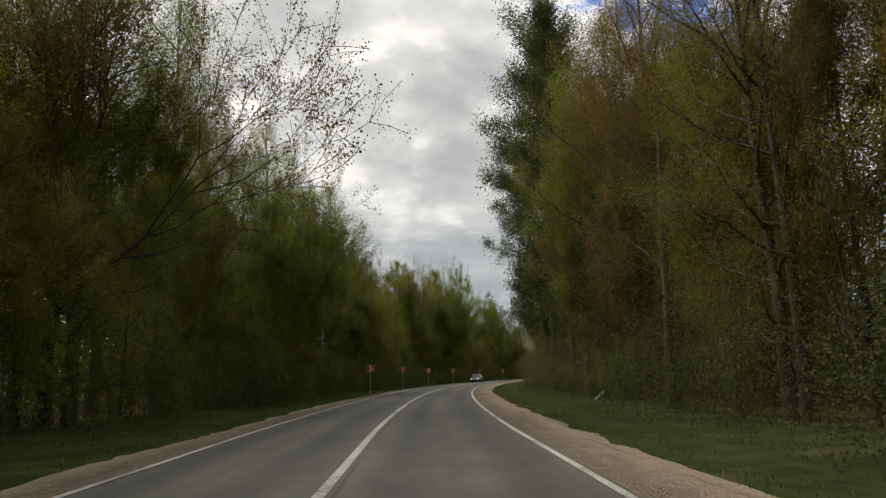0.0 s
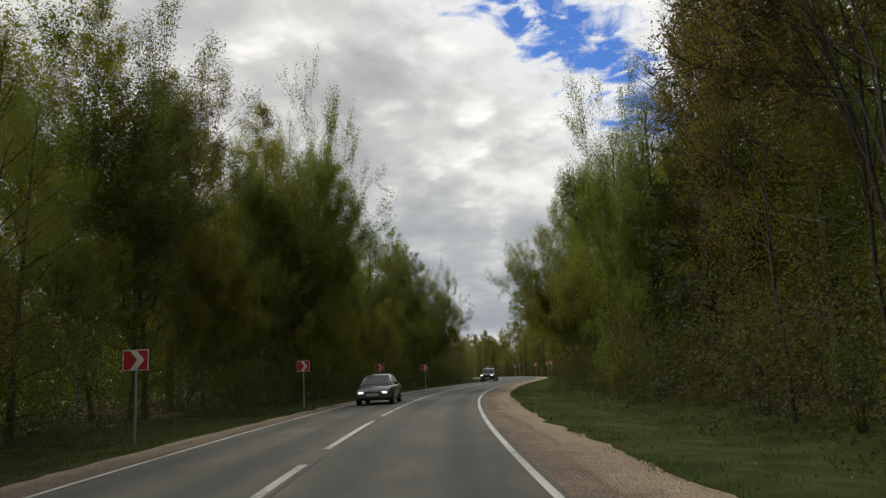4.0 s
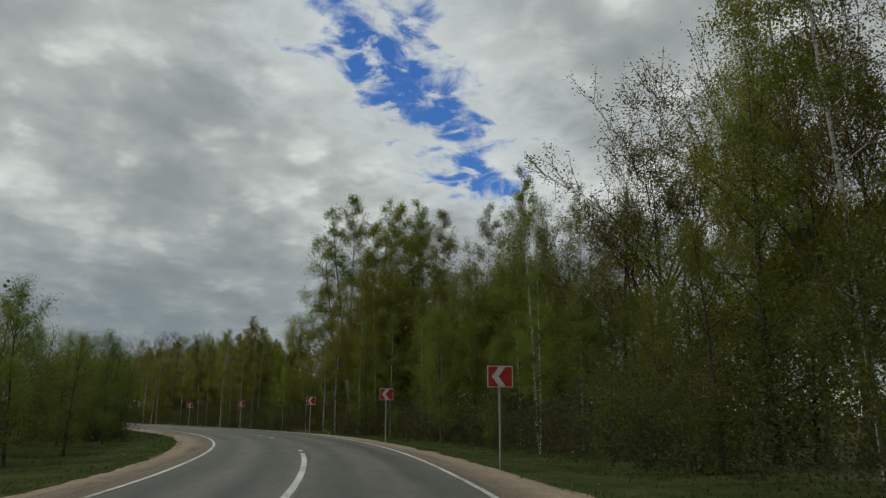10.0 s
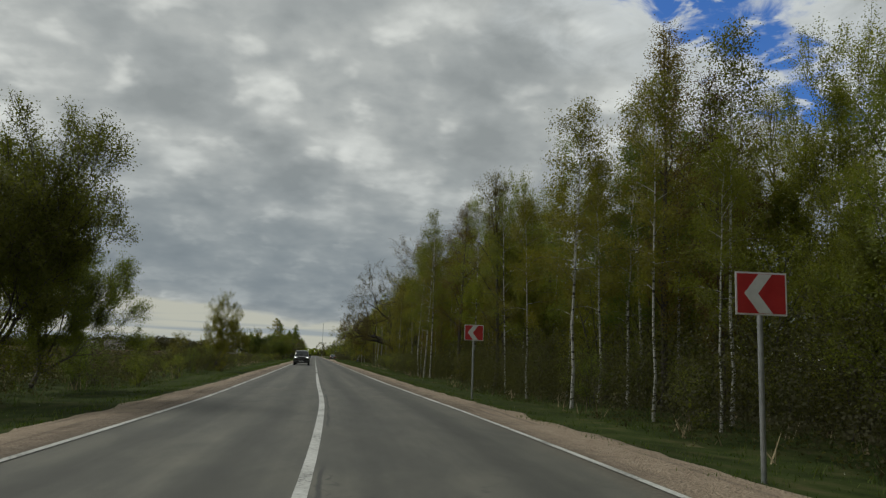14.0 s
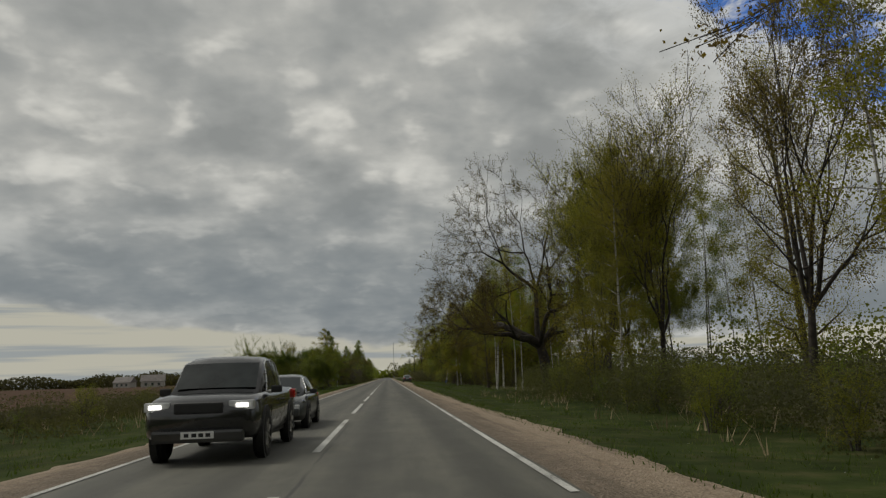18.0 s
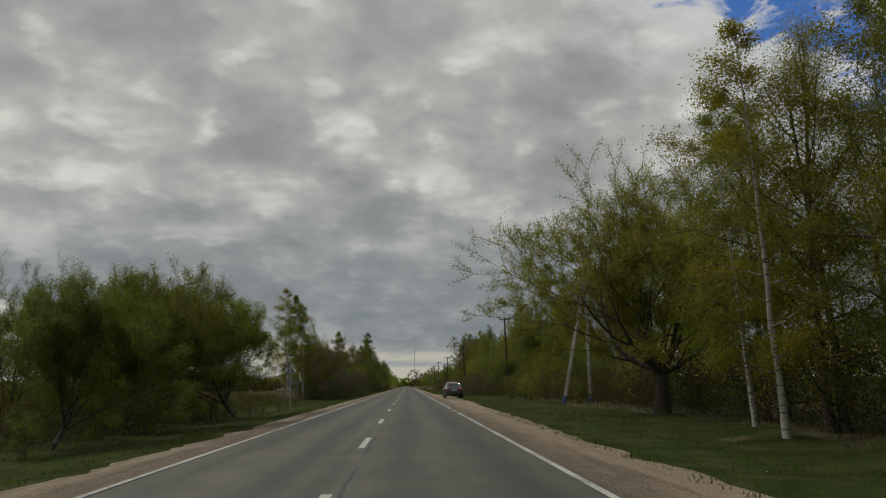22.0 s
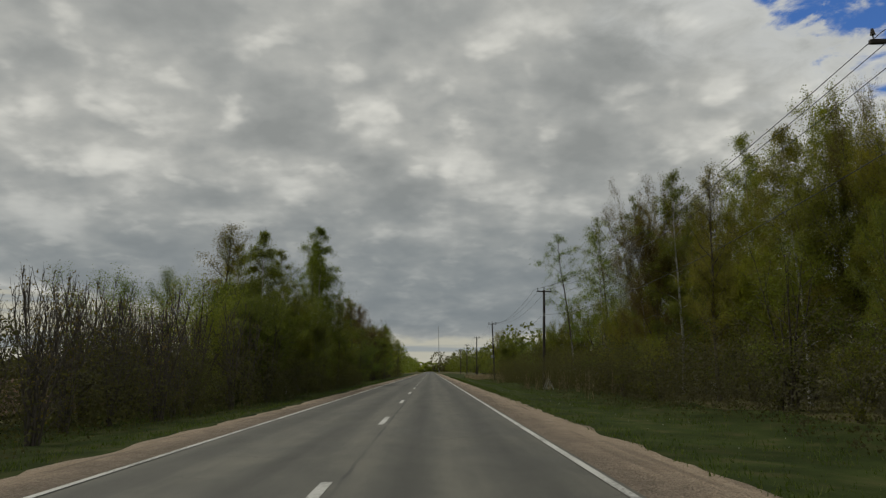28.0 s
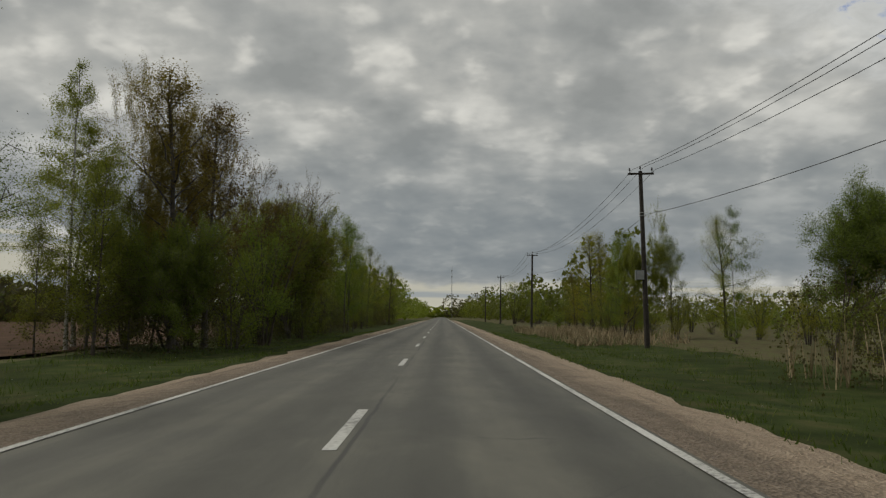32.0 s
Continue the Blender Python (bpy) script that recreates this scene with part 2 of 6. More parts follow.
    g.tree.links.new(b.outputs[0], o.inputs[0])
    return m


def gravel_material():
    """Earth ground into the gravel beside the asphalt, loose pale sand at the outer lip."""
    m = bpy.data.materials.new("sandy_gravel")
    g = Graph(nodes_of(m))
    uv = g.node("ShaderNodeTexCoord").outputs["UV"]
    s = g.node("ShaderNodeSeparateXYZ")
    g.plug(s.inputs[0], uv)
    stone = g.node("ShaderNodeTexVoronoi")
    stone.inputs["Scale"].default_value = 26.0
    g.plug(stone.inputs["Vector"], uv)
    clod = g.noise(uv, 3.2, 7.0, 0.7)
    grain = g.math("ADD", g.math("MULTIPLY", g.noise(uv, 22.0, 8.0, 0.75), 0.5), g.math("ADD", g.math("MULTIPLY", clod, 0.36), g.math("MULTIPLY", stone.outputs["Distance"], 0.22)))
    patch = g.noise(uv, 0.7, 6.0, 0.6)
    out = g.math("ADD", g.math("ABSOLUTE", s.outputs[0]), g.math("MULTIPLY", g.math("SUBTRACT", patch, 0.5), 1.6))
    sand = g.ramp(grain, [(0.34, (0.15, 0.110, 0.075)), (0.48, (0.30, 0.228, 0.160)), (0.64, (0.45, 0.358, 0.262))])
    earth = g.ramp(grain, [(0.34, (0.060, 0.046, 0.034)), (0.48, (0.150, 0.116, 0.084)), (0.64, (0.27, 0.215, 0.160))])
    col = g.mix(g.step(out, 3.6, 4.7), earth, sand)
    track = g.noise(g.vec("MULTIPLY", uv, (2.2, 0.12, 1.0)), 1.0, 5.0, 0.6)
    col = g.mix(g.step(track, 0.50, 0.66, 0.0, 0.55), col, (0.11, 0.085, 0.06))
    b = g.node("ShaderNodeBsdfPrincipled")
    g.plug(b.inputs["Base Color"], col)
    b.inputs["Roughness"].default_value = 0.95
    bn = g.node("ShaderNodeBump")
    bn.inputs["Strength"].default_value = 1.0
    bn.inputs["Distance"].default_value = 0.05
    g.plug(bn.inputs["Height"], g.math("ADD", g.math("ADD", stone.outputs["Distance"], g.math("MULTIPLY", clod, 2.0)), g.math("MULTIPLY", patch, 1.5)))
    g.plug(b.inputs["Normal"], bn.outputs[0])
    o = g.node("ShaderNodeOutputMaterial")
    g.tree.links.new(b.outputs[0], o.inputs[0])
    return m


def paint_line_material():
    m = bpy.data.materials.new("worn_road_paint")
    g = Graph(nodes_of(m))
    uv = g.node("ShaderNodeTexCoord").outputs["Object"]
    wear = g.math("ADD", g.math("MULTIPLY", g.noise(uv, 0.5, 4.0, 0.6), 0.5), g.math("MULTIPLY", g.noise(uv, 18.0, 4.0, 0.7), 0.5))
    col = g.ramp(wear, [(0.38, (0.58, 0.58, 0.55)), (0.52, (0.44, 0.44, 0.41)), (0.60, (0.15, 0.148, 0.138))])
    b = g.node("ShaderNodeBsdfPrincipled")
    g.plug(b.inputs["Base Color"], col)
    b.inputs["Roughness"].default_value = 0.6
    o = g.node("ShaderNodeOutputMaterial")
    g.tree.links.new(b.outputs[0], o.inputs[0])
    return m


M_ASPHALT = asphalt_material()
M_PAINT = paint_line_material()
M_GRAVEL = gravel_material()
M_LITTER = surface("leaf_litter", [(0.3, (0.055, 0.048, 0.026)), (0.5, (0.095, 0.082, 0.042)), (0.7, (0.08, 0.105, 0.032))], 1.6, 8.0, 1.0, spec=0.1, bump=0.8, bump_scale=15.0)
M_VERGE = surface("verge_grass", [(0.3, (0.026, 0.038, 0.012)), (0.5, (0.044, 0.060, 0.017)), (0.7, (0.080, 0.078, 0.034))], 1.3, 9.0, 1.0, spec=0.05, bump=1.0, bump_scale=12.0, stain=0.55, stain_scale=0.35)
M_BLADE = surface("grass_blades", [(0.2, (0.055, 0.082, 0.020)), (0.6, (0.085, 0.120, 0.030)), (0.9, (0.14, 0.15, 0.06))], 2.0, 3.0, 0.8, spec=0.1, per_island=0.7, translucent=0.3)
M_SOIL = surface("ploughed_soil", [(0.3, (0.042, 0.025, 0.016)), (0.5, (0.072, 0.042, 0.026)), (0.7, (0.105, 0.063, 0.040))], 0.8, 8.0, 1.0, spec=0.1, bump=1.0, bump_scale=6.0)
M_BARK = surface("brown_bark", [(0.3, (0.028, 0.022, 0.016)), (0.5, (0.060, 0.048, 0.035)), (0.7, (0.10, 0.085, 0.065))], 5.0, 8.0, 0.95, bump=0.8, bump_scale=25.0, per_object=0.4)
M_DARKBARK = surface("dark_oak_bark", [(0.3, (0.016, 0.013, 0.010)), (0.5, (0.036, 0.030, 0.024)), (0.7, (0.065, 0.055, 0.045))], 6.0, 8.0, 0.95, bump=1.0, bump_scale=18.0)
M_GREYBARK = surface("grey_twigs", [(0.3, (0.035, 0.030, 0.025)), (0.5, (0.068, 0.058, 0.048)), (0.7, (0.10, 0.088, 0.075))], 5.0, 6.0, 0.9, per_object=0.5)


def birch_material():
    m = bpy.data.materials.new("birch_bark")
    g = Graph(nodes_of(m))
    at = g.node("ShaderNodeTexCoord").outputs["Object"]
    mp = g.node("ShaderNodeMapping")
    mp.inputs["Scale"].default_value = (1.0, 1.0, 5.0)
    g.plug(mp.inputs[0], at)
    marks = g.noise(mp.outputs[0], 1.6, 6.0, 0.65)
    fine = g.noise(at, 14.0, 5.0)
    white = g.ramp(fine, [(0.3, (0.26, 0.25, 0.22)), (0.7, (0.50, 0.485, 0.45))])
    col = g.mix(g.step(marks, 0.54, 0.60), white, (0.03, 0.027, 0.024))
    rad = g.node("ShaderNodeSeparateXYZ")
    g.plug(rad.inputs[0], at)
    far = g.math("SQRT", g.math("ADD", g.math("POWER", rad.outputs[0], 2.0), g.math("POWER", rad.outputs[1], 2.0)))
    col = g.mix(g.step(far, 0.45, 0.9), col, (0.075, 0.055, 0.045))
    b = g.node("ShaderNodeBsdfPrincipled")
    g.plug(b.inputs["Base Color"], col)
    b.inputs["Roughness"].default_value = 0.8
    o = g.node("ShaderNodeOutputMaterial")
    g.tree.links.new(b.outputs[0], o.inputs[0])
    return m


M_BIRCH = birch_material()


def leaf_material(name, dark, mid, light, per_object=0.8, spec=0.3, per_island=0.28, translucent=0.48):
    return surface(name, [(0.15, dark), (0.5, mid), (0.9, light)], 0.55, 3.0, 0.6, per_island=per_island, translucent=translucent, per_object=per_object, spec=spec)


M_LEAF = leaf_material("fresh_green_leaves", (0.080, 0.098, 0.018), (0.120, 0.145, 0.026), (0.165, 0.190, 0.040))
M_YELLOW = leaf_material("yellow_green_leaves", (0.115, 0.118, 0.018), (0.165, 0.163, 0.026), (0.22, 0.210, 0.042))
M_UNDER = leaf_material("undergrowth_leaves", (0.052, 0.050, 0.030), (0.070, 0.068, 0.037), (0.090, 0.092, 0.044), 0.8, 0.1, 0.12, 0.45)
M_BRONZE = leaf_material("bronze_young_leaves", (0.085, 0.064, 0.020), (0.125, 0.094, 0.028), (0.165, 0.135, 0.042))
M_NEEDLE = leaf_material("dark_needles", (0.030, 0.042, 0.022), (0.046, 0.061, 0.029), (0.066, 0.082, 0.038), 0.4)
M_METAL = surface("galvanised_steel", [(0.3, (0.30, 0.31, 0.31)), (0.7, (0.45, 0.46, 0.46))], 8.0, 5.0, 0.5, metal=0.7, stain=0.3)
M_RED = surface("red_sign_film", [(0.3, (0.42, 0.022, 0.025)), (0.7, (0.52, 0.035, 0.035))], 5.0, 5.0, 0.45, stain=0.25, stain_scale=2.0)
M_WHITE = surface("white_sign_film", [(0.3, (0.62, 0.62, 0.60)), (0.7, (0.75, 0.75, 0.73))], 5.0, 5.0, 0.45, stain=0.2, stain_scale=2.0)
M_TIN = surface("grey_sign_back", [(0.3, (0.16, 0.17, 0.17)), (0.7, (0.24, 0.25, 0.25))], 4.0, 5.0, 0.6, metal=0.3, stain=0.3)
M_CONCRETE = surface("weathered_concrete", [(0.3, (0.24, 0.23, 0.20)), (0.7, (0.40, 0.385, 0.35))], 4.0, 7.0, 0.9, bump=0.4, stain=0.35, stain_scale=1.2)
M_POLE = surface("tarred_wood", [(0.3, (0.022, 0.018, 0.015)), (0.7, (0.06, 0.05, 0.042))], 6.0, 6.0, 0.9, bump=0.5)
M_INSULATOR = surface("brown_glazed_ceramic", [(0.3, (0.02, 0.015, 0.012)), (0.7, (0.035, 0.025, 0.02))], 6.0, 3.0, 0.25)
M_WIRE = surface("aluminium_wire", [(0.3, (0.04, 0.04, 0.042)), (0.7, (0.07, 0.07, 0.072))], 6.0, 3.0, 0.5, metal=0.5)

# ---- the road's line ----
KNOTS = [(-105.28, -353.3), (-92.13, -274.39), (-88.16, -250.57), (-83.6, -227.68), (-78.37, -205.64), (-72.39, -184.41),
         (-65.57, -164.02), (-57.88, -144.5), (-49.23, -125.94), (-39.87, -108.47), (-30.33, -91.86), (-21.1, -75.71),
         (-12.85, -59.7), (-6.55, -43.42), (-2.51, -26.59), (-0.68, -8.95), (0.0, 9.07), (0.0, 27.5),
         (0.0, 45.0), (0.0, 63.0)]


def centre_line():
    k = np.array([(-108.6, -373.0)] + KNOTS)
    pts = []
    for i in range(1, len(k) - 2):
        p0, p1, p2, p3 = k[i - 1:i + 3]
        for u in np.linspace(0, 1, 24, endpoint=False):
            pts.append(0.5 * (2 * p1 + (p2 - p0) * u + (2 * p0 - 5 * p1 + 4 * p2 - p3) * u * u + (3 * p1 - p0 - 3 * p2 + p3) * u ** 3))
    pts = np.array(pts)
    length = np.r_[0, np.cumsum(np.hypot(*np.diff(pts, axis=0).T))]
    length += 9.07 - np.interp(9.07, pts[:, 1], length)
    return pts, length


LINE, STATION = centre_line()
S_FIRST, S_LAST = float(STATION[0]), 1500.0


def road(s, off=0.0):
    """The point at station s (equal to y on the straight), off metres to the right of the middle."""
    if s >= 40:
        return float(off), float(s)
    x, y = np.interp(s, STATION, LINE[:, 0]), np.interp(s, STATION, LINE[:, 1])
    x1, y1 = np.interp(s + 1.5, STATION, LINE[:, 0]), np.interp(s + 1.5, STATION, LINE[:, 1])
    x0, y0 = np.interp(s - 1.5, STATION, LINE[:, 0]), np.interp(s - 1.5, STATION, LINE[:, 1])
    n = math.hypot(x1 - x0, y1 - y0) or 1.0
    return float(x + (y1 - y0) / n * off), float(y - (x1 - x0) / n * off)


def heading(s):
    """Degrees about z by which the road's direction is turned from +y."""
    if s >= 40:
        return 0.0
    (x0, y0), (x1, y1) = road(s - 1.5), road(s + 1.5)
    return math.degrees(math.atan2(x0 - x1, y1 - y0))


COARSE = LINE[::6]


def road_distance(x, y):
    x, y = np.atleast_1d(x).astype(float), np.atleast_1d(y).astype(float)
    d = np.abs(x) + np.where(y < 50, 1e9, 0)
    near = np.where(y < 60)[0]
    for part_ in np.array_split(near, max(1, len(near) // 4000)):
        if len(part_):
            dd = np.hypot(x[part_, None] - COARSE[None, :, 0], y[part_, None] - COARSE[None, :, 1]).min(1)
            d[part_] = np.minimum(d[part_], dd)
    return d


def ground_z(x, y):
    d = road_distance(x, y)
    z = np.interp(d, [0, 3.4, 5.0, 7.0, 9.0, 14.0, 30.0, 400.0, 3000.0], [-0.10, -0.10, -0.13, -0.32, -0.36, -0.16, -0.05, -0.3, -0.5])
    roll = 0.10 * np.sin(np.asarray(x) * 0.33 + 1.3) * np.cos(np.asarray(y) * 0.21) + 0.05 * np.sin(np.asarray(x) * 0.9 + np.asarray(y) * 0.7)
    return z + roll * np.clip((d - 5.0) / 5.0, 0, 1)


def gz(x, y):
    return float(ground_z([x], [y])[0])


# ---- mesh helpers ----


def mesh_of(name, verts, faces, material, smooth=False, uv=None):
    me = bpy.data.meshes.new(name)
    me.from_pydata(verts if isinstance(verts, list) else verts.tolist(), [], faces if isinstance(faces, list) else faces.tolist())
    me.materials.append(material)
    if smooth:
        me.polygons.foreach_set("use_smooth", [True] * len(me.polygons))
    if uv is not None:
        layer = me.uv_layers.new(name="UVMap")
        idx = np.empty(len(me.loops), dtype=np.int32)
        me.loops.foreach_get("vertex_index", idx)
        layer.data.foreach_set("uv", np.asarray(uv, dtype=np.float32)[idx].ravel())
    me.update()
    return me


def part(name, bm, material, parent, label=""):
    me = bpy.data.meshes.new(name)
    bm.to_mesh(me)
    bm.free()
    me.materials.append(material)
    ob = new(name, me)
    ob.parent = parent
    return tagged(ob, label)


def mesh_part(name, me, parent, label=""):
    ob = new(name, me)
    ob.parent = parent
    return tagged(ob, label)


def thing(name, m, label, category, group="", kind=""):
    ob = new(name)
    ob.empty_display_size = 0.2
    ob.matrix_world = m
    return tagged(ob, label, category, group, kind)


def box(bm, size, at=(0, 0, 0), bevel=0.0, turn=None):
    r = bmesh.ops.create_cube(bm, size=1.0)
    vs = r["verts"]
    bmesh.ops.scale(bm, vec=size, verts=vs)
    if bevel:
        es = list({e for v in vs for e in v.link_edges})
        r = bmesh.ops.bevel(bm, geom=es, offset=bevel, segments=2, affect="EDGES", profile=0.7)
        vs = list({v for f in r["faces"] for v in f.verts} | {v for v in vs if v.is_valid})
    if turn is not None:
        bmesh.ops.transform(bm, matrix=turn, verts=vs)
    bmesh.ops.translate(bm, vec=at, verts=vs)
    return vs


def rod(bm, a, b, r0, r1=None, n=10):
    a, b = Vector(a), Vector(b)
    d = b - a
    m = Matrix.Translation((a + b) / 2) @ d.to_track_quat("Z", "Y").to_matrix().to_4x4()
    bmesh.ops.create_cone(bm, cap_ends=True, segments=n, radius1=r0, radius2=r0 if r1 is None else r1, depth=d.length, matrix=m)


# ---- ground, road ----


def ground_sheet():
    xs = np.unique(np.r_[[-2600, -1500, -900, -600, -420, -300, -230, -180], np.arange(-150, 60.1, 3.0), [75, 95, 130, 180, 260, 400, 650, 1000, 1600, 2600]])
    ys = np.unique(np.r_[[-2500, -1400, -800, -550, -440], np.arange(-380, 576.1, 4.0), [590, 610, 670, 750, 850, 1000, 1250, 1600, 2200, 3000, 4200]])
    gx, gy = np.meshgrid(xs, ys)
    z = ground_z(gx.ravel(), gy.ravel())
    v = np.c_[gx.ravel(), gy.ravel(), z - 0.05]
    nx = len(xs)
    i = (np.arange(len(ys) - 1)[:, None] * nx + np.arange(nx - 1)[None]).ravel()
    f = np.c_[i, i + 1, i + 1 + nx, i + nx]
    return new("ground", mesh_of("ground", v, f, M_LITTER, True))


tagged(ground_sheet(), "brown leaf litter and thin grass on flat ground", "ground", kind="structure")


def strip(name, s0, s1, offs, zs, material, step=2.0, ragged=None, follow=False):
    """A sheet along the road through the given offsets; ragged moves the offsets by station."""
    n = max(2, int((s1 - s0) / step) + 1)
    ss = np.linspace(s0, s1, n)
    v, uv = [], []
    for s in ss:
        o = list(offs) if ragged is None else ragged(s, offs)
        for off, z in zip(o, zs):
            x, y = road(s, off)
            v.append((x, y, (gz(x, y) if follow else 0.0) + z))
            uv.append((off, s))
    k = len(offs)
    f = [(a * k + b, a * k + b + 1, (a + 1) * k + b + 1, (a + 1) * k + b) for a in range(n - 1) for b in range(k - 1)]
    return new(name, mesh_of(name, v, f, material, True, uv))


def left_edge(s):
    return -float(np.interp(s, [-62, -32, -6, 20, 40], [3.10, 3.40, 3.50, 3.20, 3.10]))


def right_edge(s):
    return float(np.interp(s, [-62, -42, -26, -5, 15, 35], [3.30, 3.50, 3.90, 3.90, 3.45, 3.30]))


def wob(s, f, seed):
    return noise.noise((s * f, seed, 0.0))


tagged(strip("road", S_FIRST, S_LAST, (-3.75, -3.4, 0, 3.45, 3.85), (-0.05, -0.006, 0.012, -0.006, -0.05), M_ASPHALT, 2.0,
             lambda s, o: (left_edge(s) - 0.24 + 0.09 * wob(s, 0.5, 1), left_edge(s) - 0.09, 0, right_edge(s) + 0.09, right_edge(s) + 0.22 + 0.10 * wob(s, 0.5, 2))),
       "worn grey asphalt of a two-lane country road", "road", kind="structure")


def gravel_width(s, side):
    if side > 0:
        base = 1.50 + 0.30 * wob(s, 0.05, 3) + np.interp(s, [-70, -50, -5, 20, 48, 79, 129, 179, 198, 229, 259, 287], [0.1, 0.2, 0.3, 0.2, 0.2, 0.35, 0.4, 0.4, 0.75, 1.35, 1.1, 0.15])
    else:
        base = 1.55 + 0.35 * wob(s, 0.05, 4)
    return base + 0.30 * wob(s, 0.45, 5 + side) + 0.16 * wob(s, 1.7, 8 + side)


for side in (-1, 1):
    inner = 3.3
    sh = strip("shoulder", S_FIRST, 610, (side * inner, side * 3.8, side * 4.4, side * 5.2),
               (-0.030, -0.045, -0.06, -0.13) if side > 0 else (-0.030, -0.045, -0.06, -0.13), M_GRAVEL, 0.6,
               lambda s, o, side=side: [(right_edge(s) if side > 0 else left_edge(s)) + side * d for d in (0.05, 0.5, 0.2 + 0.55 * gravel_width(s, side), 0.15 + gravel_width(s, side))])
    tagged(sh, "sandy gravel shoulder beside the asphalt", "shoulder", kind="structure")
    vg = strip("verge", S_FIRST, 670, (side * 4.4, side * 6.0, side * 8.0, side * 10.0, side * 12.5), (-0.02, 0.03, 0.035, 0.035, -0.02), M_VERGE, 1.5,
               lambda s, o, side=side: (o[0], o[1], o[2], o[3] + 0.6 * wob(s, 0.2, 11), o[4] + (0.0 if side > 0 else -0.5) + 1.2 * wob(s, 0.12, 12 + side)), True)
    tagged(vg, "short green grass verge beside the shoulder", "grass", kind="structure")

tagged(strip("edge_line", S_FIRST, 900, (-3.17, -3.03), (0.006, 0.006), M_PAINT, 2.0, lambda s, o: (left_edge(s) - 0.055, left_edge(s) + 0.055)), "solid white edge line of the road", "road marking", kind="structure")
for a, b in ((S_FIRST, -201.2), (-196.3, 70.2), (72.1, 73.2), (74.6, 76.0), (79.1, 112.5), (115.0, 196.2), (197.7, 199.5), (201.9, 900)):
    tagged(strip("edge_line", a, b, (3.23, 3.37), (0.006, 0.006), M_PAINT, 2.0, lambda s, o: (right_edge(s) - 0.055, right_edge(s) + 0.055)), "white edge line of the road, worn through in places", "road marking", kind="structure")

# solid middle line round the bends, dashes between
MIDDLE = [(S_FIRST, -214.0), (-212.4, -211.4), (-209.6, -208.5), (-207.0, -200.5), (-198.0, -188.0), (-185.5, -177.0), (-174.5, -84.0), (-82.5, -53.0), (-51.5, -50.6),
          (-36.0, -34.6), (-31.0, -29.6), (-13.0, 45.0), (49.1, 54.5), (57.5, 66.6), (70.8, 79.6), (84.7, 95.0), (98.9, 109.2), (113.2, 123.2), (126.8, 136.9), (140.7, 150.4),
          (154.8, 163.1), (166.8, 169.8), (176.6, 179.8), (187.1, 190.6), (200.0, 203.4), (213.4, 214.0), (214.4, 215.9), (226.3, 229.6), (240.2, 243.6), (254.0, 257.4), (267.5, 270.8), (280.6, 283.8), (287.9, 291.0),
          (299.6, 302.4)]
MIDDLE += [(312.0 + 12.15 * k, 315.1 + 12.15 * k) for k in range(0, 30)]
for a, b in MIDDLE:
    tagged(strip("middle_line", a, b, (-0.07, 0.07), (0.016, 0.016), M_PAINT, 2.0), "white middle line painted on the asphalt", "road marking", kind="structure")


def field_sheet():
    xs = np.r_[np.arange(-14, -60, -4.0), np.arange(-60, -420, -24.0)][::-1]
    ys = np.arange(36, 700, 8.0)
    gx, gy = np.meshgrid(xs, ys)
    z = ground_z(gx.ravel(), gy.ravel()) + 0.03 + 0.9 * np.clip((-gx.ravel() - 40) / 380, 0, 1)
    nx = len(xs)
    i = (np.arange(len(ys) - 1)[:, None] * nx + np.arange(nx - 1)[None]).ravel()
    return new("field", mesh_of("field", np.c_[gx.ravel(), gy.ravel(), z], np.c_[i, i + 1, i + 1 + nx, i + nx], M_SOIL, True))


tagged(field_sheet(), "ploughed reddish brown field behind the verge", "field", kind="structure")

# ---- trees ----


def tube(pts, radii, n, V, F):
    pts = np.asarray(pts, float)
    base = sum(len(v) for v in V)
    d = np.gradient(pts, axis=0)
    d /= np.linalg.norm(d, axis=1)[:, None] + 1e-9
    ref = np.where(np.abs(d[:, 2:3]) > 0.9, np.array([[1.0, 0, 0]]), np.array([[0, 0, 1.0]]))
    a = np.cross(d, ref)
    a /= np.linalg.norm(a, axis=1)[:, None] + 1e-9
    b = np.cross(d, a)
    th = np.arange(n) * 2 * np.pi / n
    ring = pts[:, None] + (a[:, None] * np.cos(th)[None, :, None] + b[:, None] * np.sin(th)[None, :, None]) * np.asarray(radii)[:, None, None]
    V.append(ring.reshape(-1, 3))
    k = len(pts)
    i = np.arange(k - 1)[:, None] * n
    j = np.arange(n)[None]
    j2 = (j + 1) % n
    F.append(np.stack([i + j, i + j2, i + n + j2, i + n + j], -1).reshape(-1, 4) + base)


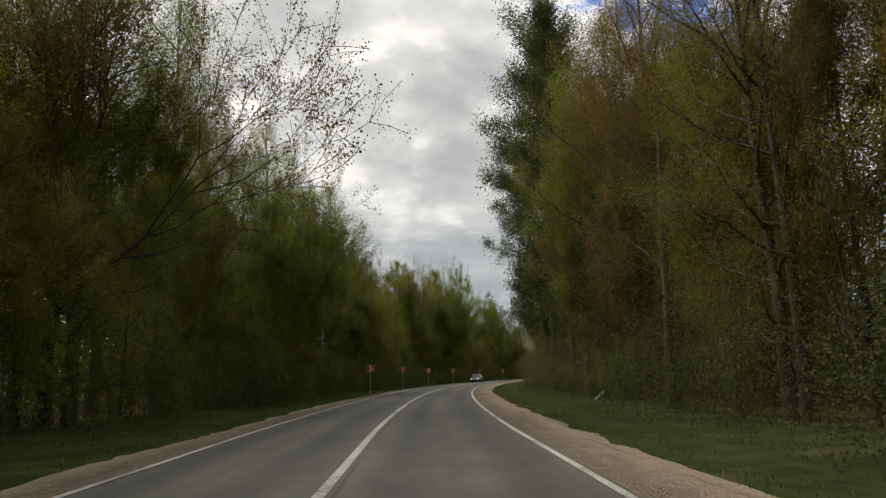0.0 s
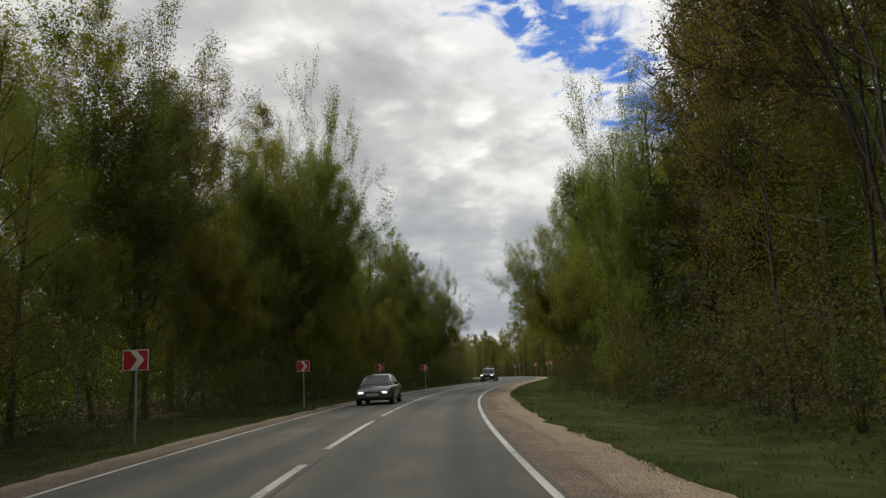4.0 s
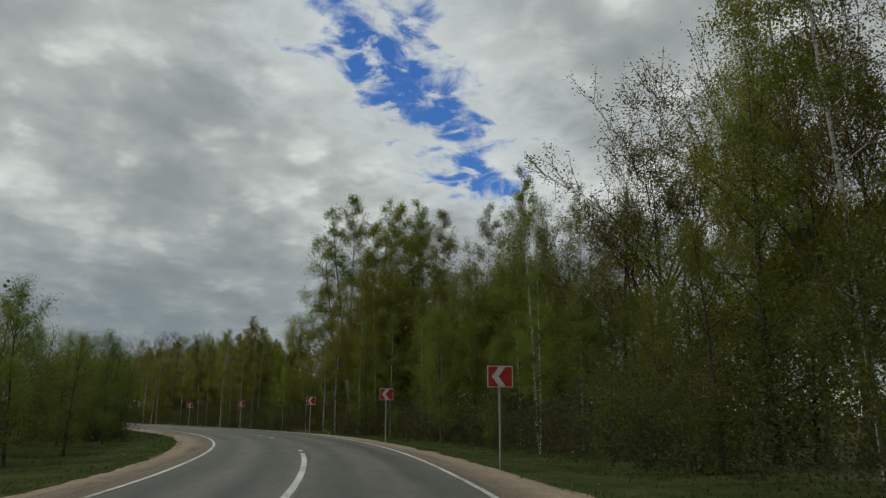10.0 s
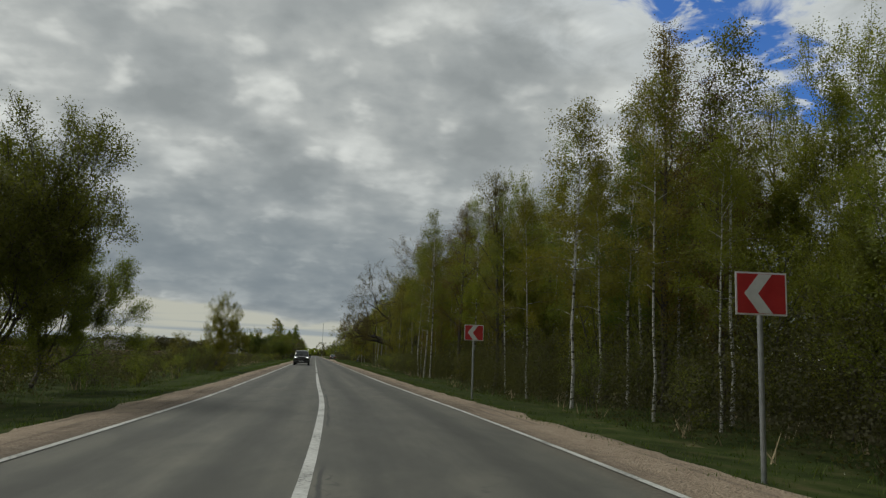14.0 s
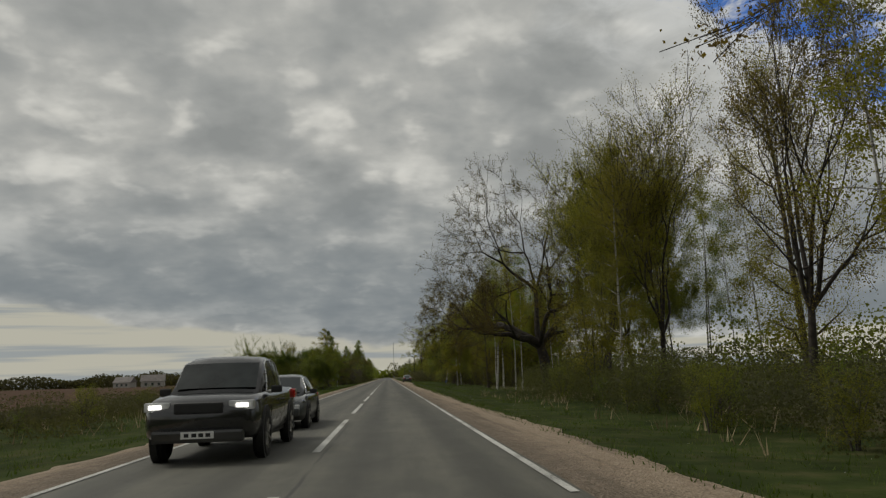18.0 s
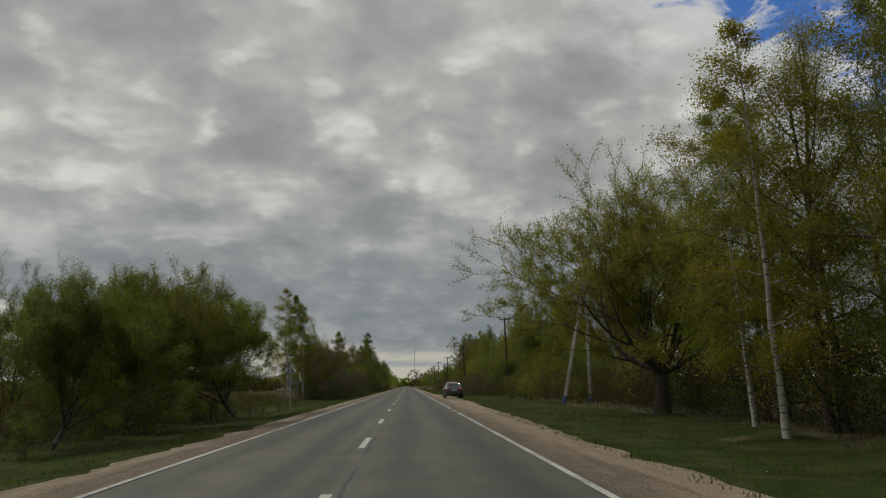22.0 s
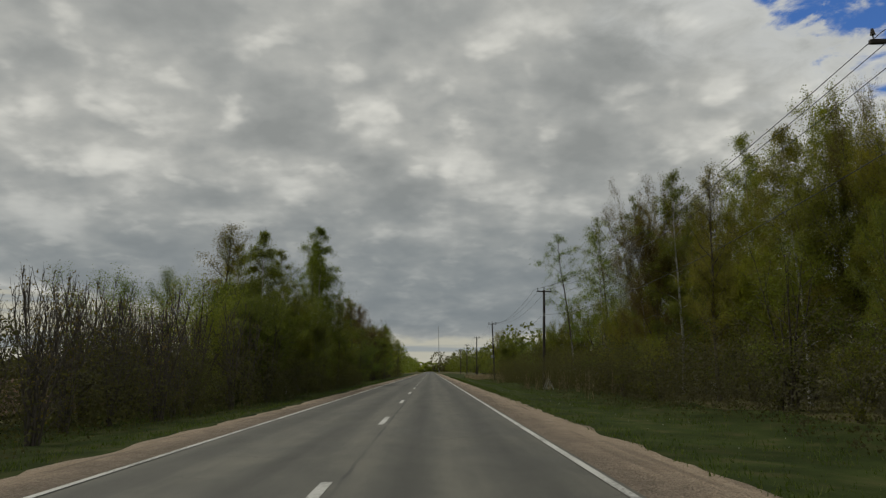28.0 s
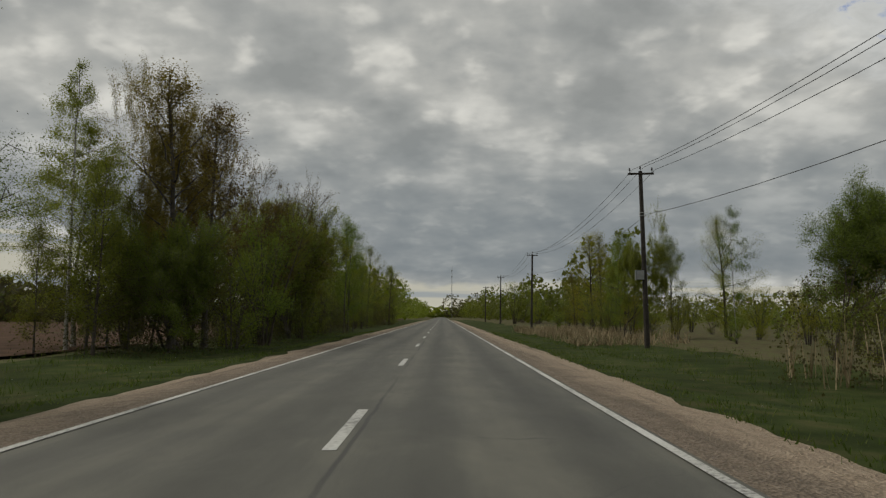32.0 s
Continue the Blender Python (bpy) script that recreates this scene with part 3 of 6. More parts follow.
def leaf_quads(P, size, rng, hang=0.0, aspect=0.75, loose=0.75):
    """Leaves that face the light: outwards from the crown and up, each turned its own way."""
    n = len(P)
    mid = P.mean(0) * np.array([1, 1, 0.75])
    face = (P - mid) / (P.std(0) + 1e-6) * 0.55 + np.array([0, 0, 0.45])
    face = face / (np.linalg.norm(face, axis=1)[:, None] + 1e-6) + rng.normal(0, loose, (n, 3))
    face /= np.linalg.norm(face, axis=1)[:, None] + 1e-9
    a = rng.normal(size=(n, 3))
    a[:, 2] -= hang * 2.0
    a -= face * (a * face).sum(1)[:, None]
    a /= np.linalg.norm(a, axis=1)[:, None] + 1e-9
    b = np.cross(face, a)
    s = (size * rng.uniform(0.6, 1.35, n))[:, None]
    a, b = a * s * 0.5, b * s * 0.5 * aspect
    v = np.stack([P - a, P + b - 0.2 * a, P + a, P - b - 0.2 * a], 1).reshape(-1, 3)
    return v, np.arange(4 * n).reshape(-1, 4)


def grow(seed, H, r0, base, limbs, reach, rise, subs, leaves, leaf, top=0.96, shape="oval", droop=0.0, crook=0.05, stems=1, hang=0.0, spread=0.35, limb_r=0.35, sub_len=0.45, aspect=0.75, forks=0, fill=0):
    """Trunk with limbs and branches, and the leaves that sit on them. Returns two (verts, faces)."""
    rng = np.random.default_rng(seed)
    V, F, L, D = [], [], [], []
    for st in range(stems):
        lean = rng.normal(0, 0.03, 2) if stems == 1 else np.array([math.cos(st * 2.4 + seed), math.sin(st * 2.4 + seed)]) * rng.uniform(0.12, 0.34)
        h = H * (1.0 if stems == 1 else rng.uniform(0.75, 1.0))
        nz = 9 if stems == 1 else 5
        t = np.linspace(0, 1, nz)
        axis = np.c_[lean[0] * h * t + np.cumsum(rng.normal(0, crook, nz)) * h * 0.06, lean[1] * h * t + np.cumsum(rng.normal(0, crook, nz)) * h * 0.06, h * t]
        axis[0, :2] = 0 if stems == 1 else axis[0, :2] * 0 + lean * 0.5
        axis[0, 2] = -0.3
        rad = r0 * np.clip(1 - t, 0.04, 1) ** 0.8
        rad[0] *= 1.35
        tube(axis, rad, 7 if r0 > 0.08 else 5, V, F)
        for k in range(limbs):
            f = base + (top - base) * ((k + rng.uniform(0.1, 0.9)) / limbs)
            p0 = np.array([np.interp(f, t, axis[:, i]) for i in range(3)])
            q = (f - base) / max(top - base, 1e-3)
            if shape == "oval":
                prof = math.sin(math.pi * (0.16 + 0.80 * q)) ** 0.75
            elif shape == "cone":
                prof = 1.0 - 0.85 * q
            else:  # wide, rounded above
                prof = math.sqrt(max(0.05, 1 - (1.0 * q - 0.12) ** 2))
            length = reach * H * prof * rng.uniform(0.65, 1.15)
            az = k * 2.399 + rng.uniform(-0.5, 0.5)
            el = radians(rise + (75 - rise) * q ** 1.6 + rng.uniform(-12, 12))
            d = np.array([math.cos(az) * math.cos(el), math.sin(az) * math.cos(el), math.sin(el)])
            m = 6 if r0 > 0.09 else 4
            u = np.linspace(0, 1, m)
            pts = p0 + d[None] * (u * length)[:, None]
            pts[:, 2] += (0.12 - droop) * length * u ** 2
            pts[1:] += np.cumsum(rng.normal(0, crook, (m - 1, 3)), 0) * length * 0.55
            rr = max(r0 * limb_r * (1 - 0.6 * q), 0.012)
            tube(pts, rr * (1 - u) ** 0.9 + 0.006, 5 if rr > 0.05 else (4 if rr > 0.025 else 3), V, F)
            full = min(1.0, length / (0.75 * reach * H))
            inner = int(fill * full ** 1.5)
            if inner:  # leaves deeper in the crown, along the limbs
                w2 = rng.uniform(0.25, 0.95, inner)
                D.append(np.c_[np.interp(w2, u, pts[:, 0]), np.interp(w2, u, pts[:, 1]), np.interp(w2, u, pts[:, 2])] + rng.normal(0, 0.14, (inner, 3)).clip(-0.24, 0.24) * length)
            for j in range(subs):
                w = 0.25 + 0.75 * (j + rng.uniform(0, 1)) / subs
                b0 = np.array([np.interp(w, u, pts[:, i]) for i in range(3)])
                bd = d * 0.6 + rng.normal(0, 0.6, 3) + np.array([0, 0, 0.15 - 0.8 * droop])
                bd /= np.linalg.norm(bd)
                bl = length * sub_len * rng.uniform(0.5, 1.1) * (1.1 - 0.5 * w)
                uu = np.linspace(0, 1, 4)
                bp = b0 + bd[None] * (uu * bl)[:, None]
                bp[:, 2] -= droop * bl * 0.9 * uu ** 2
                bp[1:] += np.cumsum(rng.normal(0, 0.09, (3, 3)), 0) * bl
                tube(bp, (rr * 0.32 + 0.004) * (1 - 0.85 * uu), 3, V, F)
                for e in range(forks):
                    x0 = np.array([np.interp(0.35 + 0.6 * (e + 0.5) / forks, uu, bp[:, i]) for i in range(3)])
                    fd = bd * 0.5 + rng.normal(0, 0.6, 3)
                    fl = bl * rng.uniform(0.25, 0.5)
                    fp = np.array([x0, x0 + fd * fl * 0.5, x0 + fd * fl + rng.normal(0, 0.1, 3) * fl])
                    tube(fp, np.array([0.011, 0.008, 0.004]), 3, V, F)
                    if leaves:
                        n = max(1, leaves // (forks + 1))
                        w2 = rng.uniform(0.2, 1.05, n)
                        L.append(x0 + fd[None] * (fl * w2)[:, None] + rng.normal(0, spread * 0.35, (n, 3)))
                if leaves:
                    n = max(1, rng.poisson(leaves * (0.25 + 0.75 * full) / (forks + 1)))
                    w2 = rng.uniform(0.1, 1.08, n)
                    L.append(np.c_[np.interp(w2, uu, bp[:, 0]), np.interp(w2, uu, bp[:, 1]), np.interp(w2, uu, bp[:, 2])] + rng.normal(0, spread, (n, 3)).clip(-1.5 * spread, 1.5 * spread) * (0.5 + 0.5 * w2[:, None]))
    wood = (np.concatenate(V), np.concatenate(F))
    crown = None
    if L:
        P = np.concatenate(L + D)
        size = np.full(len(P), leaf)
        if D:
            size[-sum(len(d) for d in D):] *= 1.15
        P[:, 2] = np.maximum(P[:, 2], 0.1)
        crown = leaf_quads(P, size, rng, hang, aspect)
    return wood, crown


def ramify(seed, H, r0, bole, depth, spread, ratio, first, leaves, leaf, sprout=0.6, rise=0.25, wander=0.14, scatter=0.22, kids=(2, 4), lean=(0.0, 0.0), pull=(0.0, 0.0), level=-1.0, thick=1.0, droop=0.0, girth=0.0):
    """A tree whose bole forks again and again into crooked limbs and twigs. Returns two (verts, faces)."""
    rng = np.random.default_rng(seed)
    V, F, L = [], [], []
    todo = [(np.array([0.0, 0, -0.3]), np.array([lean[0], lean[1], 1.0]), bole * H + 0.3, r0, 0)]
    while todo:
        p, d, length, r, lev = todo.pop()
        d = d / np.linalg.norm(d)
        n = 5 if lev < 3 else 3
        pts = [p]
        for _ in range(n - 1):
            d = d + rng.normal(0, wander, 3) + np.array([pull[0], pull[1], rise * 0.25 - (droop if lev >= depth - 1 else 0.0)]) * (lev > 0)
            if lev < 4:
                d[2] = max(d[2], level)
            d /= np.linalg.norm(d)
            pts.append(pts[-1] + d * length / (n - 1))
        pts = np.array(pts)
        u = np.linspace(0, 1, n)
        rr = r * (1 - 0.42 * u)
        if lev == 0:
            rr[0] *= 1.45
        tube(pts, np.maximum(rr, 0.011), (9, 7, 5, 4, 3, 3, 3, 3)[lev], V, F)
        if lev >= depth - 2 and leaves:
            m = rng.poisson(leaves * (1.0 if lev == depth else 0.4))
            w = rng.uniform(0.2, 1.1, m)
            L.append(p + (pts[-1] - p)[None] * w[:, None] + rng.normal(0, scatter, (m, 3)).clip(-1.6 * scatter, 1.6 * scatter))
        if lev < depth:
            k = int(rng.integers(kids[0], kids[1])) if lev else first
            ring = rng.uniform(0, 6.28)
            a = np.cross(d, [0.3, 0.5, 0.8])
            a /= np.linalg.norm(a)
            b = np.cross(d, a)
            for q in range(k):
                ang = ring + q * 6.283 / k + rng.uniform(-0.5, 0.5)
                th = radians(spread) * (rng.uniform(0.55, 1.25) if lev else rng.uniform(0.7, 1.3))
                if q == 0 and lev:
                    th *= 0.45
                cd = d * math.cos(th) + (a * math.cos(ang) + b * math.sin(ang)) * math.sin(th)
                base = 0.30 * H if lev == 0 else length
                todo.append((pts[-1], cd, base * ratio * rng.uniform(0.75, 1.2), rr[-1] * min(0.97, thick * (0.80 if q == 0 else rng.uniform(0.5, 0.72))), lev + 1))
            if lev and rng.uniform() < sprout:
                i = int(rng.integers(1, n - 1))
                cd = d + rng.normal(0, 0.9, 3)
                todo.append((pts[i], cd, length * ratio * 0.8, rr[i] * 0.45, min(lev + 2, depth)))
    wv, wf = np.concatenate(V), np.concatenate(F)
    k = H / wv[:, 2].max()
    wv[:, 2] *= k
    lv = np.concatenate(L)
    lv[:, 2] *= k
    if girth:  # the crown's radius as a share of the height
        mid = np.median(lv[:, :2], axis=0)
        w = girth * H / np.percentile(np.hypot(*(lv[:, :2] - mid).T), 96)
        wv[:, :2] *= w
        lv[:, :2] *= w
    return (wv, wf), leaf_quads(lv, leaf, rng, 0.1, 0.7)


KINDS = {}


def forked(name, bark, leaf_mat, **kw):
    wood, crown = ramify(**kw)
    KINDS[name] = (mesh_of(name + "_wood", wood[0], wood[1], bark, True), mesh_of(name + "_leaves", crown[0], crown[1], leaf_mat), kw["H"])


def kind_of(name, bark, leaf_mat, **kw):
    wood, crown = grow(**kw)
    KINDS[name] = (mesh_of(name + "_wood", wood[0], wood[1], bark, True), mesh_of(name + "_leaves", crown[0], crown[1], leaf_mat) if crown else None, kw["H"])


def birch(name, seed, leaf_mat=M_LEAF, H=19, **kw):
    o = dict(seed=seed, H=H, r0=0.115, base=0.26, limbs=24, reach=0.20, rise=28, subs=5, leaves=24, leaf=0.20, droop=0.45, hang=0.45, spread=0.30, limb_r=0.25)
    o.update(kw)
    kind_of(name, M_BIRCH, leaf_mat, **o)


birch("birch_a", 11, leaves=200, leaf=0.080, spread=0.25, base=0.14, fill=240, reach=0.23, limbs=28)
birch("birch_b", 12, M_YELLOW, H=17, base=0.12, leaves=200, leaf=0.080, spread=0.25, fill=240, reach=0.24, limbs=28)
birch("birch_w", 19, H=16, base=0.10, limbs=42, reach=0.25, droop=0.75, subs=6, leaves=210, leaf=0.082, spread=0.22, fill=200)
birch("birch_c", 13, H=20, base=0.24, leaves=120, leaf=0.080, reach=0.19, spread=0.24, fill=90)
birch("birch_slim", 14, M_YELLOW, H=13, r0=0.062, base=0.34, limbs=18, reach=0.17, subs=5, leaves=130, leaf=0.068, fill=90)
birch("birch_slim_b", 15, M_LEAF, H=14, r0=0.065, base=0.28, limbs=19, reach=0.18, subs=5, leaves=130, leaf=0.068, fill=90)
kind_of("leafy_a", M_BARK, M_LEAF, seed=21, H=17, r0=0.2, base=0.05, limbs=30, reach=0.27, rise=18, subs=5, leaves=320, leaf=0.056, spread=0.5, droop=0.05, fill=320)
kind_of("leafy_b", M_BARK, M_YELLOW, seed=22, H=15, r0=0.18, base=0.04, limbs=28, reach=0.29, rise=18, subs=5, leaves=320, leaf=0.056, spread=0.5, fill=320)
kind_of("leafy_c", M_BARK, M_LEAF, seed=23, H=20, r0=0.24, base=0.15, limbs=26, reach=0.25, rise=28, subs=5, leaves=320, leaf=0.056, spread=0.45, fill=320)
kind_of("bronze", M_BARK, M_BRONZE, seed=24, H=17, r0=0.2, base=0.12, limbs=26, reach=0.27, rise=28, subs=5, leaves=360, leaf=0.050, spread=0.4, fill=320)
kind_of("aspen", M_GREYBARK, M_BRONZE, seed=25, H=15, r0=0.13, base=0.16, limbs=28, reach=0.18, rise=48, subs=4, leaves=150, leaf=0.070, spread=0.3, fill=150)
kind_of("pine", M_BARK, M_NEEDLE, seed=26, H=24, r0=0.26, base=0.22, limbs=34, reach=0.19, rise=8, subs=6, leaves=230, leaf=0.20, spread=0.42, aspect=0.28, fill=150)
kind_of("spruce", M_BARK, M_NEEDLE, seed=27, H=18, r0=0.2, base=0.06, limbs=44, reach=0.22, rise=-6, subs=5, leaves=24, leaf=0.3, spread=0.26, shape="cone", droop=0.1, aspect=0.3)
forked("oak_a", M_DARKBARK, M_BRONZE, seed=29, H=17, r0=0.62, bole=0.17, depth=7, spread=52, ratio=0.77, first=5, leaves=26, leaf=0.07, sprout=0.55, rise=0.14, wander=0.17, scatter=0.12, kids=(2, 4), lean=(-0.14, -0.03), pull=(-0.06, 0.0), level=-0.04, thick=1.24, girth=0.50)
forked("oak_b", M_DARKBARK, M_BRONZE, seed=53, H=16, r0=0.34, bole=0.20, depth=6, spread=34, ratio=0.78, first=6, leaves=26, leaf=0.075, thick=1.1, sprout=0.9, rise=0.3, scatter=0.16, kids=(2, 4), level=0.1, girth=0.38)
forked("willow", M_BARK, M_YELLOW, seed=44, H=11, r0=0.42, bole=0.16, depth=6, spread=46, ratio=0.80, first=9, leaves=110, leaf=0.056, thick=1.05, droop=0.0, sprout=0.8, rise=0.36, wander=0.10, scatter=0.13, kids=(2, 4), level=0.16, girth=0.58)
forked("leaning", M_DARKBARK, M_BRONZE, seed=38, H=15, r0=0.17, bole=0.30, depth=6, spread=24, ratio=0.80, first=3, leaves=26, leaf=0.06, sprout=0.9, rise=0.25, scatter=0.16, kids=(2, 4), lean=(-0.30, 0.0), pull=(-0.03, 0.0), girth=0.20)
forked("ash", M_DARKBARK, M_YELLOW, seed=53, H=16, r0=0.2, bole=0.24, depth=6, spread=25, ratio=0.80, first=5, leaves=46, leaf=0.07, sprout=0.9, rise=0.45, scatter=0.22, kids=(2, 4), level=0.1, girth=0.27)
forked("alder", M_GREYBARK, M_LEAF, seed=32, H=10, r0=0.2, bole=0.12, depth=6, spread=32, ratio=0.78, first=8, leaves=90, leaf=0.070, sprout=0.8, rise=0.32, scatter=0.16, kids=(2, 4), level=0.06, girth=0.44)
forked("alder_thin", M_GREYBARK, M_BRONZE, seed=34, H=10, r0=0.2, bole=0.12, depth=6, spread=32, ratio=0.78, first=7, leaves=14, leaf=0.060, sprout=0.9, rise=0.35, scatter=0.15, kids=(2, 4), level=0.0, girth=0.44)
forked("round_a", M_BARK, M_LEAF, seed=61, H=17, r0=0.20, bole=0.16, depth=6, spread=29, ratio=0.80, first=5, leaves=120, leaf=0.068, sprout=0.9, rise=0.42, scatter=0.24, kids=(2, 4), level=0.0, girth=0.25)
forked("round_b", M_GREYBARK, M_YELLOW, seed=62, H=16, r0=0.18, bole=0.14, depth=6, spread=31, ratio=0.80, first=5, leaves=120, leaf=0.068, sprout=0.9, rise=0.38, scatter=0.24, kids=(2, 4), level=0.0, girth=0.26)
forked("round_c", M_BARK, M_BRONZE, seed=65, H=17, r0=0.20, bole=0.16, depth=6, spread=26, ratio=0.81, first=5, leaves=90, leaf=0.060, sprout=0.9, rise=0.48, scatter=0.26, kids=(2, 4), level=0.05, girth=0.21)
forked("maple", M_BARK, M_LEAF, seed=68, H=9, r0=0.17, bole=0.17, depth=6, spread=37, ratio=0.78, first=6, leaves=150, leaf=0.056, sprout=0.9, rise=0.30, scatter=0.22, kids=(2, 4), level=-0.1, girth=0.40)
kind_of("thicket_a", M_BARK, M_LEAF, seed=41, H=6.0, r0=0.06, base=0.05, limbs=7, reach=0.34, rise=25, subs=3, leaves=105, leaf=0.058, stems=5, spread=0.3, fill=70)
kind_of("thicket_b", M_GREYBARK, M_YELLOW, seed=42, H=4.6, r0=0.045, base=0.05, limbs=7, reach=0.36, rise=28, subs=3, leaves=95, leaf=0.055, stems=5, spread=0.25, fill=60)
kind_of("brush", M_GREYBARK, M_LEAF, seed=43, H=3.4, r0=0.025, base=0.03, limbs=6, reach=0.36, rise=38, subs=2, leaves=55, leaf=0.056, stems=5, spread=0.2, fill=30)
kind_of("bare_brush", M_GREYBARK, M_BRONZE, seed=44, H=5.5, r0=0.035, base=0.06, limbs=9, reach=0.22, rise=58, subs=4, leaves=1, leaf=0.07, stems=7, spread=0.12)
kind_of("young", M_GREYBARK, M_LEAF, seed=45, H=8.5, r0=0.07, base=0.08, limbs=20, reach=0.24, rise=34, subs=4, leaves=190, leaf=0.056, spread=0.28, fill=150)

WORDS = {
    "birch": ("birch_tree", "slender birch with white trunk and hanging twigs of fresh green leaves", "tree"),
    "leafy": ("deciduous_tree", "leafy deciduous tree with brown trunk and fresh spring leaves", "tree"),
    "bronze": ("deciduous_tree", "tall tree with bronze young leaves on brown branches", "tree"),
    "aspen": ("aspen_tree", "upright aspen with reddish bronze young leaves", "tree"),
    "pine": ("pine_tree", "tall dark green pine with clumped needles", "tree"),
    "spruce": ("spruce_tree", "dark green conical spruce at the forest edge", "tree"),
    "round": ("broadleaf_tree", "round-headed deciduous tree with forked limbs and fresh spring leaves", "tree"),
    "maple": ("maple_tree", "round dense maple with bright fresh green leaves", "tree"),
    "oak": ("oak_tree", "gnarled dark oak with spreading limbs and sparse bronze leaves", "tree"),
    "willow": ("willow_tree", "broad rounded willow with thick low trunk and yellow-green leaves", "tree"),
    "alder": ("alder_tree", "twiggy rounded alder with thin dark stems and small leaves", "tree"),
    "leaning": ("leaning_tree", "dark slender leaning tree with sparse small leaves", "tree"),
    "ash": ("deciduous_tree", "slender tree with dark upright limbs and yellow-green young leaves", "tree"),
    "thicket_b": ("willow_shrub", "many-stemmed grey willow shrub with small yellow-green leaves", "shrub"),
    "thicket": ("shrub", "many-stemmed shrub with young green leaves at the verge", "shrub"),
    "brush": ("brushwood", "low grey brushwood with thin stems and few leaves", "shrub"),
    "bare": ("bare_shrub", "bare grey upright brushwood with hardly any leaves", "shrub"),
    "young": ("young_tree", "young slender tree with fresh green leaves", "tree"),
}
FIRST = {}


def plant(kind, x, y, height=None, turn=None, wide=1.0, label=""):
    wood, leaves, H = KINDS[kind]
    k = (height or H) / H
    name, words, cat = WORDS.get(kind) or WORDS[kind.split("_")[0]]
    m = Matrix.Translation((x, y, gz(x, y) - 0.03)) @ Matrix.Rotation(RNG.uniform(0, 6.28) if turn is None else radians(turn), 4, "Z")
    ob = thing(name, m, label or words, cat, "trees along the road" if cat == "tree" else "shrubs along the road")
    ob.scale = (k * wide, k * wide, k)
    mesh_part("trunk" if cat == "tree" else "stem_clump", wood, ob)
    if leaves:
        mesh_part("crown", leaves, ob)
    return ob


def at(kind, s, off, height=None, turn=None, wide=1.0, label=""):
    return plant(kind, *road(s, off), height, turn, wide, label)


# glades where only growth below the given height stands: stretch, offsets, height
GLADES = [(-86, -58, -20.5, -9, 5.0), (308, 327, 13, 17.0, 10.0)]


def wood_belt(s0, s1, off0, off1, count, kinds, low, high, gap=2.0):
    """Scatter trees over a belt beside the road."""
    done = []
    tries = 0
    while len(done) < count and tries < count * 30:
        tries += 1
        s, off = RNG.uniform(s0, s1), RNG.uniform(off0, off1)
        x, y = road(s, off)
        if any((x - a) ** 2 + (y - b) ** 2 < gap * gap for a, b in done):
            continue
        if road_distance([x], [y])[0] < abs(min(off0, off1, key=abs)) - 0.7:
            continue
        done.append((x, y))
        kind, height, wide, turn = kinds[RNG.integers(len(kinds))], RNG.uniform(low, high), RNG.uniform(0.85, 1.2), RNG.uniform(0, 360)
        if not any(a < s < b and c < off < d and height > most for a, b, c, d, most in GLADES):
            plant(kind, x, y, height, turn, wide)

# landmark trees
at("pine", -240, 11.4, 30)
at("pine", -228, 11.8, 30)
at("pine", -233, 13.0, 30)
at("bronze", -246, 14.0, 26)
at("bronze", -254, 13.5, 25)
at("bronze", -262, 14.5, 24)
at("pine", -217, 11.0, 29)
at("pine", -205, 11.2, 28)
at("pine", -221, 14.5, 28)
at("leafy_c", -211, -19.6, 30)
at("leafy_c", -186, -19.3, 29.5)
at("birch_a", -96, -19.4, 27)
at("birch_c", -94, -16.7, 24)
at("birch_b", -8.0, 13.9, 23.5)
at("birch_c", -5.5, 14.4, 20.5, wide=1.2)
at("birch_c", -10.5, 13.4, 22.0, wide=1.1)
at("birch_c", -9, 15.0, 23.2)
at("birch_b", -13.0, 16.0, 22.0)
at("birch_a", -17, 13.5, 19.5)
at("birch_b", -58, 15.9, 19.9)
at("leafy_c", -64, 24, 22)
at("oak_b", -46, 17.0, 19.5, 0, wide=1.4)
at("round_b", -39.0, 14.0, 11.0, wide=1.1)
at("round_a", -34.0, 16.5, 12.0)
at("round_b", -30.0, 15.5, 11.0)
at("round_b", -24.0, 16.0, 13.0)
at("round_b", -7.0, 17.0, 15.5)
at("round_b", -10.5, 17.5, 17.0)
at("birch_b", -9.5, 15.6, 21.0)
at("birch_a", -13.0, 18.0, 19.0)
at("oak_b", -38, 20.0, 15, 130)
at("alder_thin", -70.0, -12.6, 14.0, wide=0.8)
at("alder_thin", -62.0, -12.0, 8.0)
at("birch_c", -80.0, -15.0, 20.0)
at("birch_a", -84.0, -17.0, 21.0)
at("round_a", -79.0, -18.5, 16.0)
at("aspen", 15.2, 11.4, 13.6)
at("birch_slim", 10.6, 11.1, 12.1)
at("leafy_a", 0.0, -9.2, 8.8, wide=0.85)
at("young", 3.5, -9.4, 6.0, wide=1.2)
at("alder", 13.0, -9.2, 8.2)
at("alder", 18.5, -9.6, 6.3)
at("leaning", -188, 10.0, 19, -25)
at("leaning", -187, 10.4, 20, 5)
at("leaning", -185.5, 10.8, 17, -60)
at("leaning", -181, 10.8, 17, -30)
at("birch_c", -195, 10.6, 20)
at("birch_a", -130, -13.0, 25)
at("birch_b", -147, -12.5, 22)
